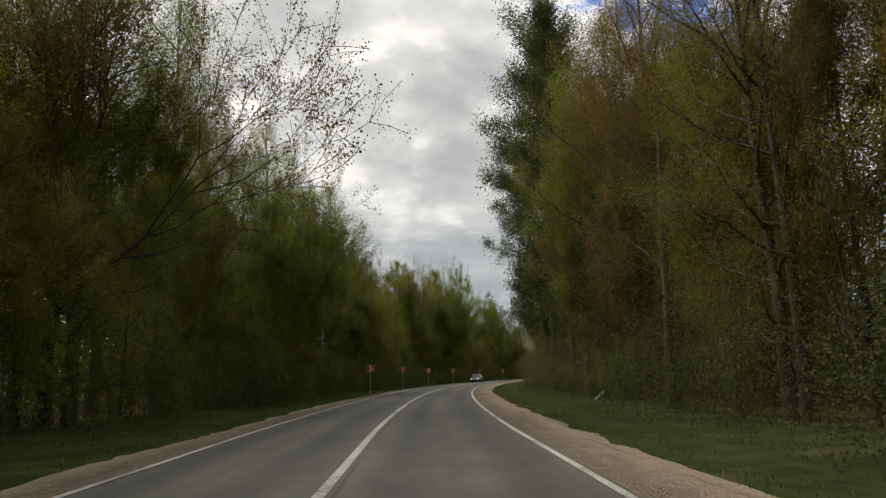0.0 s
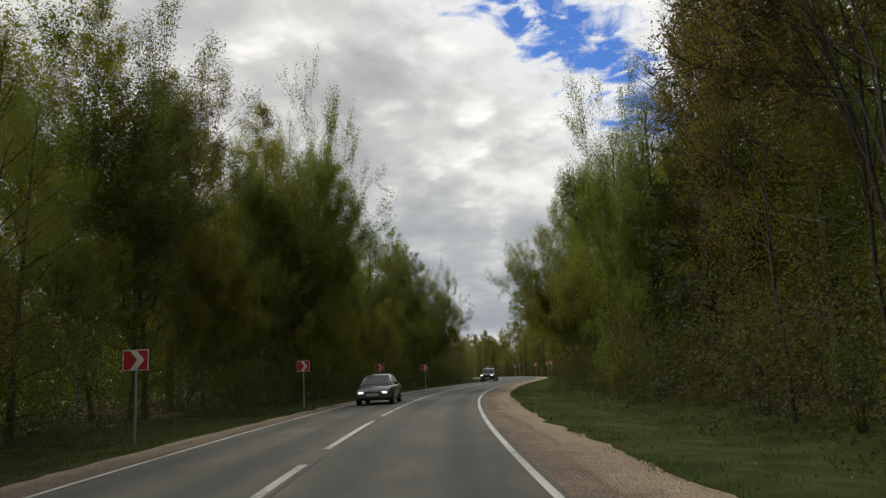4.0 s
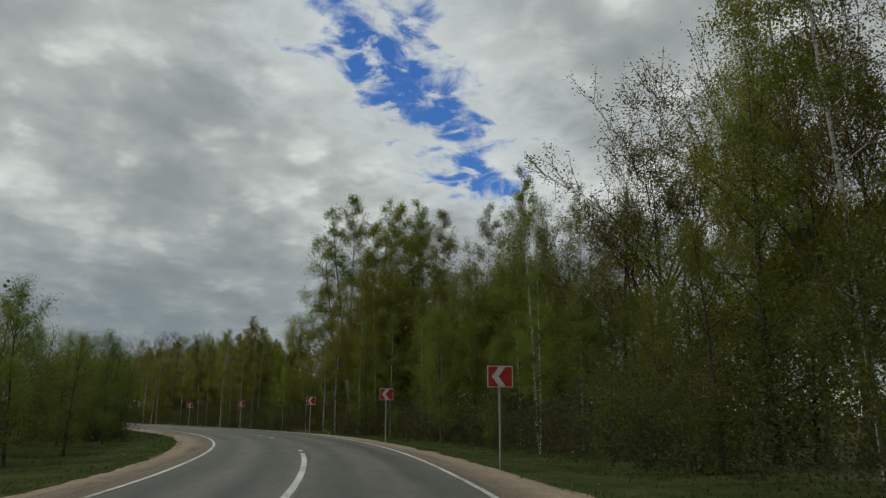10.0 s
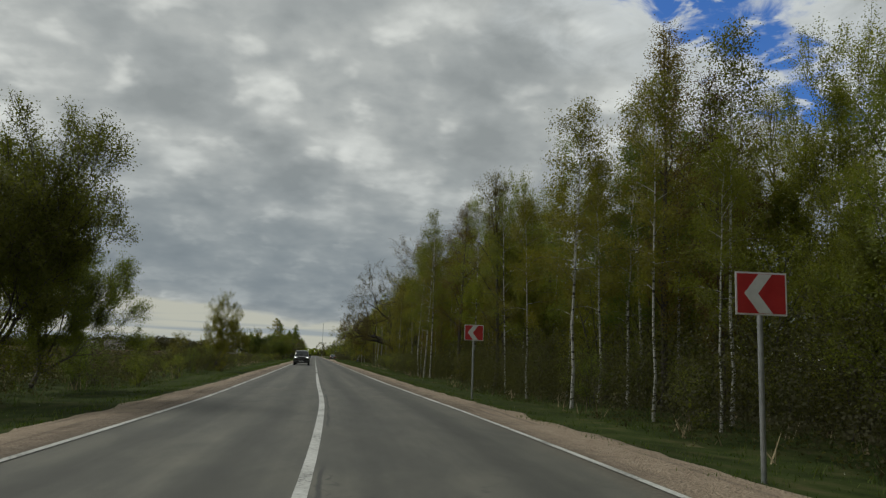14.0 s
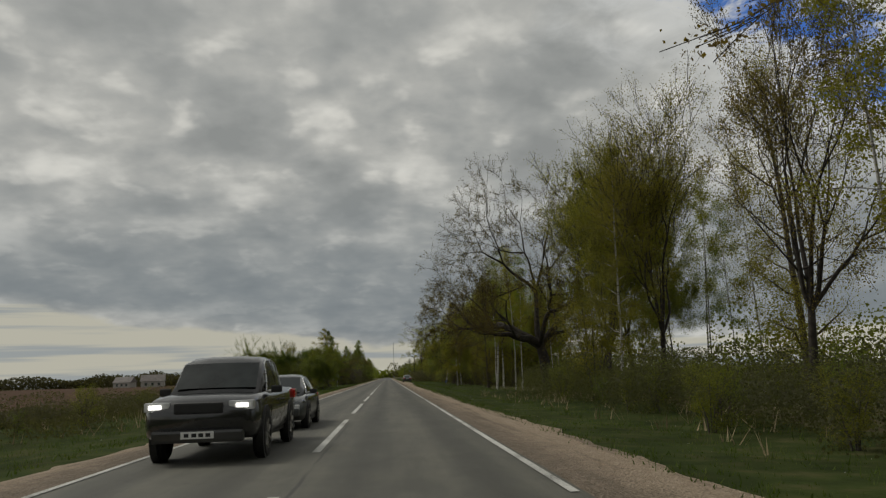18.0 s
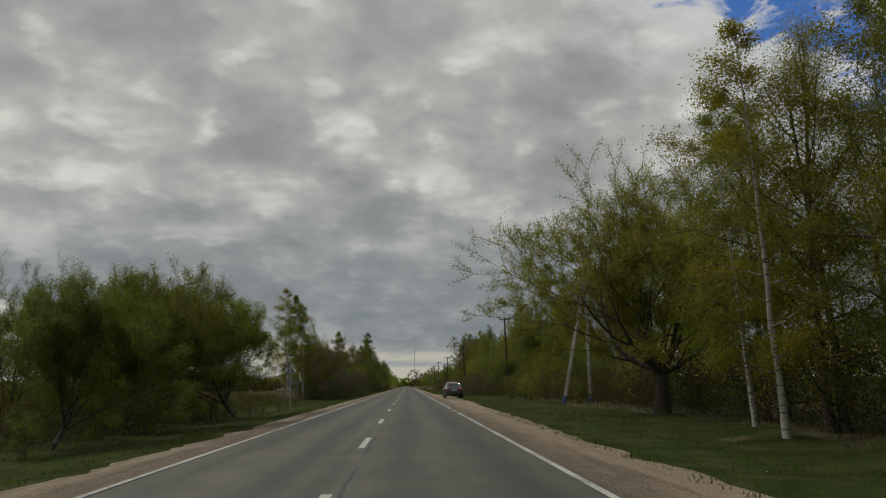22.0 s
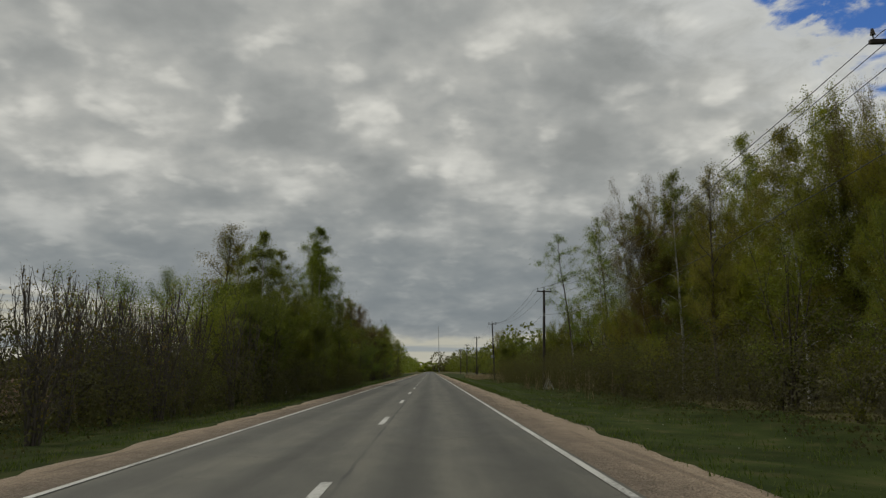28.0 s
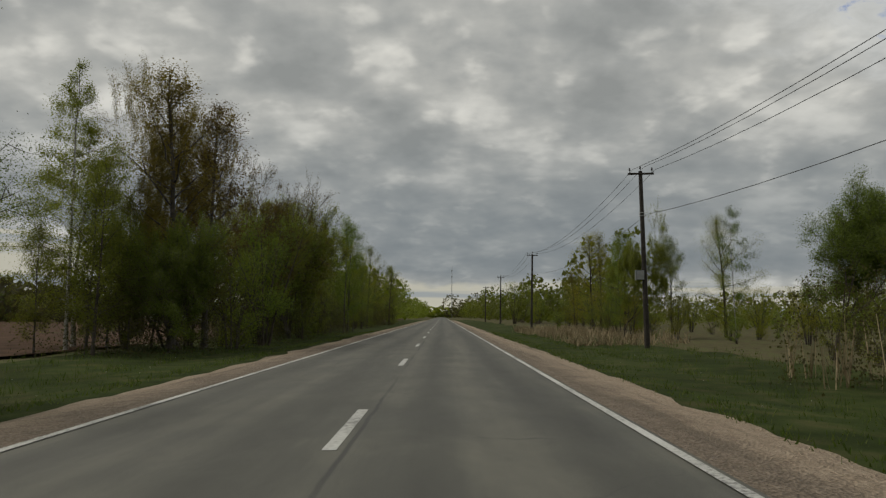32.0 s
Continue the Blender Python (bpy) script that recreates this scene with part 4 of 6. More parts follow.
at("round_a", -257, -13.5, 23)
at("leafy_a", -250, -14.5, 24)
at("round_b", -244, -13.0, 20)
at("oak_b", -263, -13.5, 24, 30)
at("leafy_a", -262, -13, 23)
at("bronze", -270, -14.5, 24)
at("leafy_c", -256, -15, 24)
at("oak_a", 130.5, 14.2, 20.0, 0)
at("oak_b", 93.4, 14.3, 17.7, 40, wide=0.75)
at("ash", 114.1, 13.9, 16.5, 20, wide=0.9)
at("ash", 110.3, 12.8, 13.7, 75, wide=0.8)
at("birch_b", 106.0, 12.3, 12.5)
at("ash", 118.5, 17.1, 17.1, 200)
at("birch_b", 121.5, 15.5, 15.5, wide=1.1)
at("round_b", 115.0, 18.5, 15.0)
at("ash", 106.6, 14.9, 16.0, 300)
at("willow", 193.2, 12.0, 12.6, 40, wide=1.05)
at("ash", 164.7, 14.1, 13.6, 80, wide=1.1)
at("birch_b", 162.3, 14.1, 12.5)
at("birch_b", 167.9, 13.6, 12.5, wide=1.2)
at("leafy_b", 159.1, 13.8, 12.5, 170)
at("birch_b", 181.1, 11.4, 12.4, wide=1.25)
at("birch_a", 184.9, 12.3, 12.1, wide=1.25)
at("birch_b", 179.9, 14.1, 13.7, wide=1.2)
at("birch_b", 188.7, 14.9, 12.5, wide=1.2)
at("leafy_b", 176.1, 14.3, 11.6)
at("leafy_b", 182.4, 13.4, 12.3, 60)
at("leafy_a", 187.4, 13.9, 11.4, 140)
at("leafy_b", 169.8, 14.3, 10.9, 200)
at("leafy_b", 162.3, 15.0, 11.6, 300)
at("leafy_b", 195.0, 21.5, 10.3)
at("alder", 203.0, -8.5, 7.6, 200, wide=1.3)
at("alder", 190.5, -9.8, 7.2, 20, wide=1.05)
at("round_a", 196.0, -14.0, 8.6, wide=1.5)
at("round_a", 188.0, -16.5, 8.8, wide=1.5)
at("round_b", 207.0, -16.0, 8.4, wide=1.4)
at("alder", 198.0, -11.5, 7.0, 90)
at("alder", 183.0, -9.2, 5.8, wide=1.1)
at("birch_b", 252.0, -13.2, 13.4, wide=1.25)
at("birch_w", 254.5, -12.4, 13.2, wide=0.95)
at("birch_a", 253.0, -11.6, 11.8, 30, wide=1.1)
at("round_b", 257.0, -11.8, 9.5, 110, wide=0.9)
at("thicket_a", 255.2, -11.7, 4.8)
at("thicket_a", 260.5, -11.2, 5.2)
at("alder_thin", 246.6, -8.1, 7.7, wide=1.1)
at("alder", 258.5, -11.0, 8.0)
at("round_b", 222.0, 20.5, 14.5)
at("round_b", 214.0, 20.0, 11.0, wide=1.3)
at("leafy_b", 218.0, 23.0, 12.0)
at("round_b", 209.0, 22.0, 10.5, wide=1.3)
at("aspen", 237.6, 22.6, 15.4, wide=1.4)
at("aspen", 235.0, 24.0, 14.0, wide=1.4)
at("birch_w", 249.0, 18.0, 16.0, wide=1.05)
at("birch_a", 250.5, 19.8, 14.5, wide=1.1)
at("birch_c", 244.0, 22.5, 14.5, wide=1.2)
at("round_b", 240.0, 17.5, 10.5)
at("round_a", 290.0, 26.0, 16.5, wide=1.1)
at("birch_a", 295.0, 21.5, 17.0, wide=1.2)
at("birch_b", 292.0, 22.5, 14.0, wide=1.2)
at("alder_thin", 286.0, 27.0, 13.0)
at("round_a", 262.0, 19.0, 10.0)
at("maple", 258.0, 14.0, 5.0)
at("birch_w", 284.1, -10.4, 10.6, wide=1.0)
at("round_a", 285.4, -10.8, 10.4, wide=0.75)
at("leafy_b", 300.1, -10.6, 7.4, wide=0.6)
at("bare_brush", 267.8, -10.5, 3.8)
at("bare_brush", 271.7, -9.8, 3.4)
at("bare_brush", 275.5, -10.8, 4.0)
at("leafy_a", 290.4, -11.0, 6.8)
at("birch_w", 299.6, -10.5, 8.2, wide=1.1)
at("birch_b", 351.2, -9.8, 11.2, wide=1.25)
at("birch_w", 344.7, -10.6, 11.6, wide=1.1)
at("round_a", 341.5, -11.6, 10.2)
at("round_b", 349.5, -10.4, 8.8)
at("aspen", 341.7, -12.0, 11.2, wide=1.4)
at("birch_b", 347.7, -12.5, 11.0, wide=1.3)
at("leafy_a", 363.9, -9.6, 12.6, 70, wide=0.55)
at("birch_w", 367.0, -9.6, 16.4, wide=1.0)
at("birch_w", 369.0, -10.4, 14.0, 200, wide=0.9)
at("birch_a", 364.9, -9.8, 12.5, wide=1.6)
at("round_c", 412.7, -12.4, 13.8, wide=0.8)
at("aspen", 411.2, -11.0, 12.8, wide=1.7)
at("aspen", 414.2, -10.4, 12.2, wide=1.6)
at("round_c", 416.0, -11.6, 12.6, wide=0.8)
at("birch_a", 409.0, -14.5, 12.2, wide=1.1)
at("birch_b", 411.7, -15.5, 10.2, wide=1.5)
at("oak_b", 421.7, -9.8, 11.2, 120)
at("alder", 427.7, -9.0, 10.5, wide=1.1)
at("leafy_b", 429.7, -9.5, 9.5)
at("birch_slim_b", 422.7, 18.6, 8.2)
at("maple", 411.3, 18.5, 8.0, wide=0.95)
at("round_a", 429.0, 13.4, 9.4, wide=0.9)
at("leafy_a", 432.0, 14.2, 7.5)
at("leafy_b", 449.7, 15.5, 9.0, wide=1.2)
at("birch_c", 365.0, 15.0, 14.6, wide=1.25)
at("birch_c", 361.0, 17.4, 15.2, wide=1.2)
at("birch_slim_b", 358.5, 16.2, 13.6, wide=1.3)
at("birch_c", 369.0, 19.0, 13.5, wide=1.1)
at("aspen", 328.2, 14.5, 11.2)
at("willow", 396.7, 17.0, 6.5)
at("leafy_b", 451.7, 16.5, 9.5)
at("leafy_a", 455.7, 19.0, 9.0)

at("round_a", -236.0, -13.6, 21, 15)
at("round_b", -228.5, -14.2, 21, 70, wide=1.1)
at("round_a", -222.0, -13.2, 17, 140)
at("leafy_b", -58.0, 14.2, 13.5, 20)
at("round_b", -54.0, 15.5, 14.5, 80)
at("round_b", 318.0, 16.5, 10.0, 50)
at("birch_b", 322.0, 15.6, 11.2, 10, wide=1.1)

FOREST = ["round_a", "round_b", "leafy_c", "birch_a", "round_a", "round_c", "birch_b"]
LEAFY = ["leafy_a", "round_a", "leafy_b", "round_b"]
wood_belt(-290, -236, 11.4, 16, 20, ["round_c", "bronze", "round_c", "bronze"], 17, 22, 2.2)
# first bend, outer (left) side
wood_belt(-320, -66, -14.5, -10.8, 64, LEAFY, 8, 14, 2.6)
wood_belt(-320, -200, -20, -13, 32, FOREST, 17, 23, 2.6)
wood_belt(-205, -168, -20, -13, 14, FOREST, 15, 19, 2.4)
wood_belt(-168, -125, -20, -13, 16, FOREST, 20, 25, 2.4)
wood_belt(-125, -66, -20, -13, 20, FOREST, 18, 23, 2.4)
wood_belt(-320, -64, -12.0, -9.6, 60, ["brush", "thicket_a", "brush"], 2.0, 4.2, 1.4)
# first bend, inner (right) side
wood_belt(-320, -262, 11.5, 16.0, 14, LEAFY + ["spruce", "bronze", "leafy_c"], 11, 20, 2.4)
wood_belt(-262, -196, 11.8, 16.0, 16, ["spruce", "round_c", "bronze", "spruce", "pine"], 12, 22, 2.4)
wood_belt(-196, -150, 11.5, 16.0, 11, LEAFY + ["spruce", "bronze", "leafy_c"], 11, 20, 2.4)
wood_belt(-150, -92, 10.6, 16.0, 23, LEAFY + ["birch_b", "birch_a", "leafy_c"], 11, 19, 2.4)
wood_belt(-92, -66, 11.0, 17.0, 10, LEAFY, 8, 11.5, 2.4)
wood_belt(-320, -88, 16, 22, 48, FOREST + ["pine"], 18, 24, 2.8)
wood_belt(-320, -45, 10.0, 12.5, 66, ["brush", "thicket_a", "brush"], 1.8, 3.8, 1.4)
# second bend and birch belt on the right
at("birch_a", -13, 19.5, 23)
at("birch_b", -18, 18.5, 20)
at("birch_a", -10, 21, 22)
at("leafy_b", -8, 18, 13)
at("leafy_b", -14, 15.5, 12)
wood_belt(-215, -165, 14, 19.5, 14, ["leafy_c", "leafy_a", "bronze"], 17, 22, 2.2)
wood_belt(-50, -22, 8.6, 14, 16, ["birch_slim", "young", "birch_slim_b"], 6, 9.5, 1.4)
wood_belt(-6, 10, 9.5, 15, 9, ["birch_slim", "young", "round_b"], 5.5, 8.0, 1.6)
wood_belt(-22, -7, 9.4, 14, 8, ["birch_slim", "birch_slim_b", "birch_b"], 11, 15, 1.6)
wood_belt(11, 69, 8.6, 14, 36, ["birch_slim", "birch_slim_b", "birch_slim", "aspen"], 9, 14, 1.2)
wood_belt(-48, 72, 11.5, 18, 60, ["thicket_a", "thicket_b", "young"], 3.5, 6.5, 1.7)
wood_belt(-74, -40, 11, 16, 16, ["leafy_b", "leafy_a", "young"], 5.5, 8.0, 2.0)
at("oak_b", -60, 15.5, 17, 70, wide=1.1)
at("birch_a", -63, 13.5, 17)
wood_belt(-45, -12, 13, 21, 14, ["birch_b", "round_b", "leafy_b", "birch_a"], 12, 16, 2.0)
wood_belt(12, 67, 13, 21, 22, ["birch_b", "round_b", "leafy_b", "birch_a"], 11, 15, 2.0)
wood_belt(-48, 118, 9.3, 15, 80, ["brush", "thicket_b", "brush"], 1.2, 2.6, 1.2)
wood_belt(99, 122, 16, 24, 6, ["birch_slim", "birch_slim_b", "leafy_b"], 11, 15, 1.8)
at("birch_slim", 85.3, 11.7, 12.0)
at("oak_b", 81.5, 17.1, 18.2, wide=1.35)
at("leafy_b", 113.5, 12.8, 6.8)
at("thicket_b", 108.5, 11.7, 5.1)
at("birch_c", 149.0, 12.5, 15.5, wide=1.2)
at("birch_c", 151.5, 13.6, 14.5, wide=1.2)
at("birch_slim", 136.6, 12.4, 13.0)
at("birch_slim_b", 139.5, 13.5, 12.5)
at("birch_slim", 145.0, 12.0, 13.5)
at("birch_slim_b", 142.0, 17.0, 12.0)
wood_belt(152, 177, 12.2, 15.5, 10, ["round_b", "leafy_b", "round_b", "leafy_a"], 10.5, 13, 2.2)
wood_belt(133, 150, 17, 26, 5, ["birch_slim", "birch_slim_b"], 9, 12, 2.4)
wood_belt(152, 172, 15, 21, 9, ["birch_slim", "round_b", "leafy_b"], 10, 13, 2.0)
wood_belt(167, 188, 13, 24, 18, ["leafy_b", "birch_b", "leafy_a"], 10, 14, 2.2)
wood_belt(87, 125, 13.5, 22, 14, ["brush", "thicket_b"], 1.2, 2.6, 1.4)
wood_belt(126, 150, 19, 26, 10, ["brush", "thicket_b"], 1.2, 2.2, 1.6)
wood_belt(150, 219, 12.5, 22, 28, ["brush", "thicket_b"], 1.5, 3.4, 1.4)
# left side after the bend
wood_belt(-66, -18, -15, -8.5, 26, ["young", "leafy_a", "thicket_a", "thicket_a"], 4, 8, 1.8)
wood_belt(-27, -4, -12.5, -7.8, 16, ["thicket_a", "young", "thicket_a"], 3.8, 5.8, 1.4)
wood_belt(-20, 67, -14, -7.2, 50, ["brush", "thicket_b", "brush"], 1.0, 2.3, 1.4)
at("round_b", 51.0, -8.0, 6.4, wide=1.2)
at("thicket_b", 47.3, -12.0, 2.6)
at("thicket_b", 74.6, -14.3, 3.4)
wood_belt(67, 189, -13, -8.5, 33, ["brush", "brush", "thicket_b"], 0.8, 1.9, 1.6)
at("young", 67.1, -9.5, 3.6)
wood_belt(186, 208, -18, -10.5, 16, ["thicket_a", "thicket_a", "alder"], 3.5, 6.0, 1.8)
wood_belt(183, 207, -14, -8.6, 16, ["brush", "thicket_a", "brush"], 1.4, 2.6, 1.4)
wood_belt(207, 245, -14, -8.0, 14, ["brush", "brush", "bare_brush"], 0.8, 1.6, 1.6)
wood_belt(270, 289, -12, -8, 9, ["thicket_a", "brush", "young"], 2.5, 5, 1.8)
wood_belt(261, 343, -13, -7.6, 93, ["bare_brush"], 3.6, 5.4, 1.2)
wood_belt(325, 347, -13, -8.6, 10, ["young", "thicket_a"], 4.5, 7, 2.0)
wood_belt(332, 391, -13, -7.6, 44, ["thicket_a", "young", "leafy_a", "brush", "alder"], 3.5, 8, 1.6)
wood_belt(405, 415, -14.5, -9.5, 9, ["thicket_a", "young", "alder"], 4.5, 7.5, 1.4)
wood_belt(415, 472, -13, -7.8, 34, ["thicket_a", "young", "leafy_a", "brush", "thicket_a"], 3.5, 8, 1.6)
wood_belt(437, 527, -14, -8, 20, ["leafy_b", "leafy_a", "young"], 8, 11, 2.6)
# right side with the power line
wood_belt(229, 347, 16, 24, 39, ["round_b", "aspen", "leafy_b", "round_a", "birch_b", "leafy_a"], 7.5, 12.0, 1.8)
wood_belt(214, 347, 13, 19, 65, ["thicket_a", "thicket_b", "young"], 3.5, 6.5, 1.7)
wood_belt(222, 347, 11.5, 17, 58, ["brush", "thicket_b", "thicket_a"], 1.5, 3.4, 1.3)
wood_belt(310, 347, 14.5, 21, 24, ["birch_b", "round_b", "birch_a", "round_c"], 10.5, 13.5, 2.0)
wood_belt(263, 309, 14.5, 20, 15, ["birch_b", "leafy_b", "birch_a"], 8, 11.5, 2.0)
wood_belt(347, 389, 17, 26, 12, ["birch_c", "birch_slim", "round_b"], 8, 11, 2.0)
wood_belt(347, 472, 11.5, 24, 60, ["brush", "thicket_b", "thicket_a", "brush"], 1.4, 3.6, 1.5)
wood_belt(432, 567, 14, 26, 24, ["leafy_b", "young", "thicket_a"], 5, 9, 2.4)

# ---- signs ----


def chevron_sign(s, off, point):
    """A bend marker; point is +1 where the arrow points to the driver's right."""
    x, y = road(s, off)
    sg = thing("bend_marker_sign", Matrix.Translation((x, y, gz(x, y) - 0.02)) @ Matrix.Rotation(radians(heading(s) + RNG.uniform(-5, 5)), 4, "Z"),
               "red bend marker board with white chevron on a grey steel post", "road sign", "bend marker signs")
    zc = 2.12 + (0.25 if off > 0 else 0.0) - gz(x, y)
    bm = bmesh.new()
    rod(bm, (0, 0.03, -0.3), (0, 0.03, zc + 0.27), 0.038, n=12)
    part("post", bm, M_METAL, sg)
    bm = bmesh.new()
    box(bm, (0.75, 0.012, 0.60), (0, -0.02, zc), 0.004)
    part("board", bm, M_WHITE, sg, "white-edged sign board")
    bm = bmesh.new()
    box(bm, (0.70, 0.004, 0.55), (0, -0.029, zc), 0.0)
    part("panel", bm, M_RED, sg, "red reflective panel")
    h, p = 0.272, point
    out = [(-0.16 * p, h), (0.04 * p, h), (0.25 * p, 0), (0.04 * p, -h), (-0.16 * p, -h), (0.05 * p, 0)]
    v = [(a, -0.0345, zc + b) for a, b in out] + [(a, -0.031, zc + b) for a, b in out]
    f = [(0, 1, 2, 5), (5, 2, 3, 4)] + [(i, (i + 1) % 6, (i + 1) % 6 + 6, i + 6) for i in range(6)]
    mesh_part("chevron", mesh_of("chevron", v, f, M_WHITE), sg, "white chevron")
    for dz in (-0.14, 0.14):
        bm = bmesh.new()
        box(bm, (0.30, 0.03, 0.03), (0, -0.002, zc + dz), 0.004)
        part("bracket", bm, M_METAL, sg)
    return sg


for s_ in (-219.3, -198.2, -178.0, -157.0, -134.6, -114.0):
    chevron_sign(s_, -6.75, 1)
for s_ in (-75.0, -58.6, -39.7, -19.5, 0.8, 19.6):
    chevron_sign(s_, 5.75 if s_ < -70 else 5.35 if s_ < -30 else 5.75 + (0.3 if s_ < 5 else 0), -1)


def triangle_signs(x, y):
    sg = thing("warning_signs_from_behind", Matrix.Translation((x, y, gz(x, y))), "two stacked triangular warning signs seen from their grey backs", "road sign")
    bm = bmesh.new()
    rod(bm, (0, 0, -0.3), (0, 0, 3.55), 0.04, n=12)
    part("post", bm, M_METAL, sg)
    for z0 in (1.88, 2.72):
        bm = bmesh.new()
        a = 0.44
        front = [bm.verts.new((px, 0.045, pz)) for px, pz in ((-a, z0), (-a + 0.05, z0 - 0.04), (a - 0.05, z0 - 0.04), (a, z0), (0.04, z0 + 0.73), (-0.04, z0 + 0.73))]
        face = bm.faces.new(front)
        r = bmesh.ops.extrude_face_region(bm, geom=[face])
        bmesh.ops.translate(bm, vec=(0, 0.012, 0), verts=[v for v in r["geom"] if isinstance(v, bmesh.types.BMVert)])
        tri = part("triangle", bm, M_TIN, sg, "grey back of a triangular plate")
        bm = bmesh.new()
        box(bm, (0.5, 0.03, 0.035), (0, 0.03, z0 + 0.12), 0.004)
        part("rail", bm, M_METAL, tri)
        bm = bmesh.new()
        box(bm, (0.2, 0.03, 0.035), (0, 0.03, z0 + 0.46), 0.004)
        part("rail", bm, M_METAL, tri)


triangle_signs(-8.77, 224.5)

# ---- power line ----
POLES = [(13.40, 254.5, 9.35), (12.15, 309.2, 8.70), (11.30, 361.1, 8.40), (11.50, 416.2, 8.80), (11.80, 468.7, 8.80), (12.00, 520.7, 8.80), (12.20, 573.7, 8.80)]


def insulator(parent, x, z, y=0.0):
    bm = bmesh.new()
    rod(bm, (x, y, z), (x, y, z + 0.16), 0.014, n=8)
    for k, r in enumerate((0.062, 0.052, 0.04)):
        rod(bm, (x, y, z + 0.12 + 0.05 * k), (x, y, z + 0.165 + 0.05 * k), r, r * 0.75, 12)
    return part("insulator", bm, M_INSULATOR, parent)


def power_pole(x, y, h):
    pl = thing("power_pole", Matrix.Translation((x, y, gz(x, y))) @ Matrix.Rotation(radians(RNG.uniform(-2, 2)), 4, "Y"),
               "tall dark wooden power pole with a short crossarm and insulators", "utility pole", "poles of the power line")
    z0 = -gz(x, y)
    bm = bmesh.new()
    rod(bm, (0, 0, -0.4), (0, 0, h + z0), 0.15, 0.10, 12)
    part("pole", bm, M_POLE, pl)
    bm = bmesh.new()
    box(bm, (1.35, 0.10, 0.10), (0, -0.09, h + z0 - 0.15), 0.012)
    part("crossarm", bm, M_POLE, pl)
    for px in (-0.58, 0.58):
        insulator(pl, px, h + z0 - 0.10, -0.09)
    insulator(pl, 0.0, h + z0)
    for dz in (2.2, 2.35):
        bm = bmesh.new()
        rod(bm, (0, 0, h + z0 - dz), (0, 0, h + z0 - dz + 0.05), 0.145, n=14)
        part("band", bm, M_METAL, pl)
    return pl


for p_ in POLES:
    power_pole(*p_)


def a_frame(x, y, h):
    fr = thing("braced_power_pole", Matrix.Translation((x, y, 0)), "weathered concrete power pole with two slanting struts and a cable coil", "utility pole", "poles of the power line")
    b = gz(x, y)

    def beam(name, a, c, w0, w1):
        bm = bmesh.new()
        rod(bm, a, c, w0, w1, 4)
        bmesh.ops.bevel(bm, geom=bm.edges[:], offset=0.02, segments=1, affect="EDGES")
        return part(name, bm, M_CONCRETE, fr)

    beam("pole", (0, 0, b - 0.4), (0.05, 0, h), 0.20, 0.13)
    beam("strut", (-2.15, -0.5, b - 0.4), (-0.02, 0, h - 1.0), 0.18, 0.13)
    beam("strut", (3.6, 1.6, b - 0.4), (0.12, 0.05, h - 0.9), 0.18, 0.13)
    blue = surface("blue_base_paint", [(0.3, (0.03, 0.06, 0.14)), (0.7, (0.05, 0.10, 0.22))], 5, 5, 0.8, stain=0.4, stain_scale=2.0)
    for a, c in (((0, 0, b - 0.1), (0.005, 0, b + 0.55)), ((-2.15 + 0.02, -0.495, b - 0.1), (-1.98, -0.46, b + 0.42))):
        bm = bmesh.new()
        rod(bm, a, c, 0.212, 0.205, 4)
        part("paint_band", bm, blue, fr, "faded blue paint at the foot")
    bm = bmesh.new()
    box(bm, (1.5, 0.12, 0.12), (0.1, -0.12, h - 0.75), 0.015)
    part("crossarm", bm, M_POLE, fr)
    for px in (-0.6, 0.0, 0.6):
        insulator(fr, px + 0.1, h - 0.68, -0.12)
    bm = bmesh.new()
    n, m = 26, 8
    vs = [[bm.verts.new((0.1 + (0.42 + 0.06 * math.cos(b2)) * math.cos(a2), -0.24 + 0.06 * math.sin(b2), h - 3.2 + (0.5 + 0.06 * math.cos(b2)) * math.sin(a2)))
           for b2 in np.arange(m) * 2 * math.pi / m] for a2 in np.arange(n) * 2 * math.pi / n]
    for i in range(n):
        for j in range(m):
            bm.faces.new((vs[i][j], vs[(i + 1) % n][j], vs[(i + 1) % n][(j + 1) % m], vs[i][(j + 1) % m]))
    part("cable_coil", bm, M_WIRE, fr, "coil of black cable")


a_frame(14.4, 216.0, 9.9)


def wire(points, sag, r=0.013):
    V, F = [], []
    line = []
    for (a, b) in zip(points[:-1], points[1:]):
        for u in np.linspace(0, 1, 12, endpoint=False):
            line.append((a[0] + (b[0] - a[0]) * u, a[1] + (b[1] - a[1]) * u, a[2] + (b[2] - a[2]) * u - sag * 4 * u * (1 - u)))
    line.append(points[-1])
    tube(line, [r] * len(line), 4, V, F)
    return tagged(new("power_wire", mesh_of("power_wire", np.concatenate(V), np.concatenate(F), M_WIRE, True)), "thin sagging overhead wire between the poles", "wire", "wires of the power line")


for dx, dz in ((-0.58, 0.08), (0.0, 0.22), (0.58, 0.08)):
    wire([(31.0 + dx, 164.2, 10.2), (14.3 + dx, 215.9, 9.35)] + [(x + dx, y - (0.09 if dx else 0), h + dz) for x, y, h in POLES], 1.15)
wire([(31.0, 164.2, 7.0), (14.35, 215.8, 6.9)] + [(x + 0.13, y, h - 2.25) for x, y, h in POLES], 1.0)


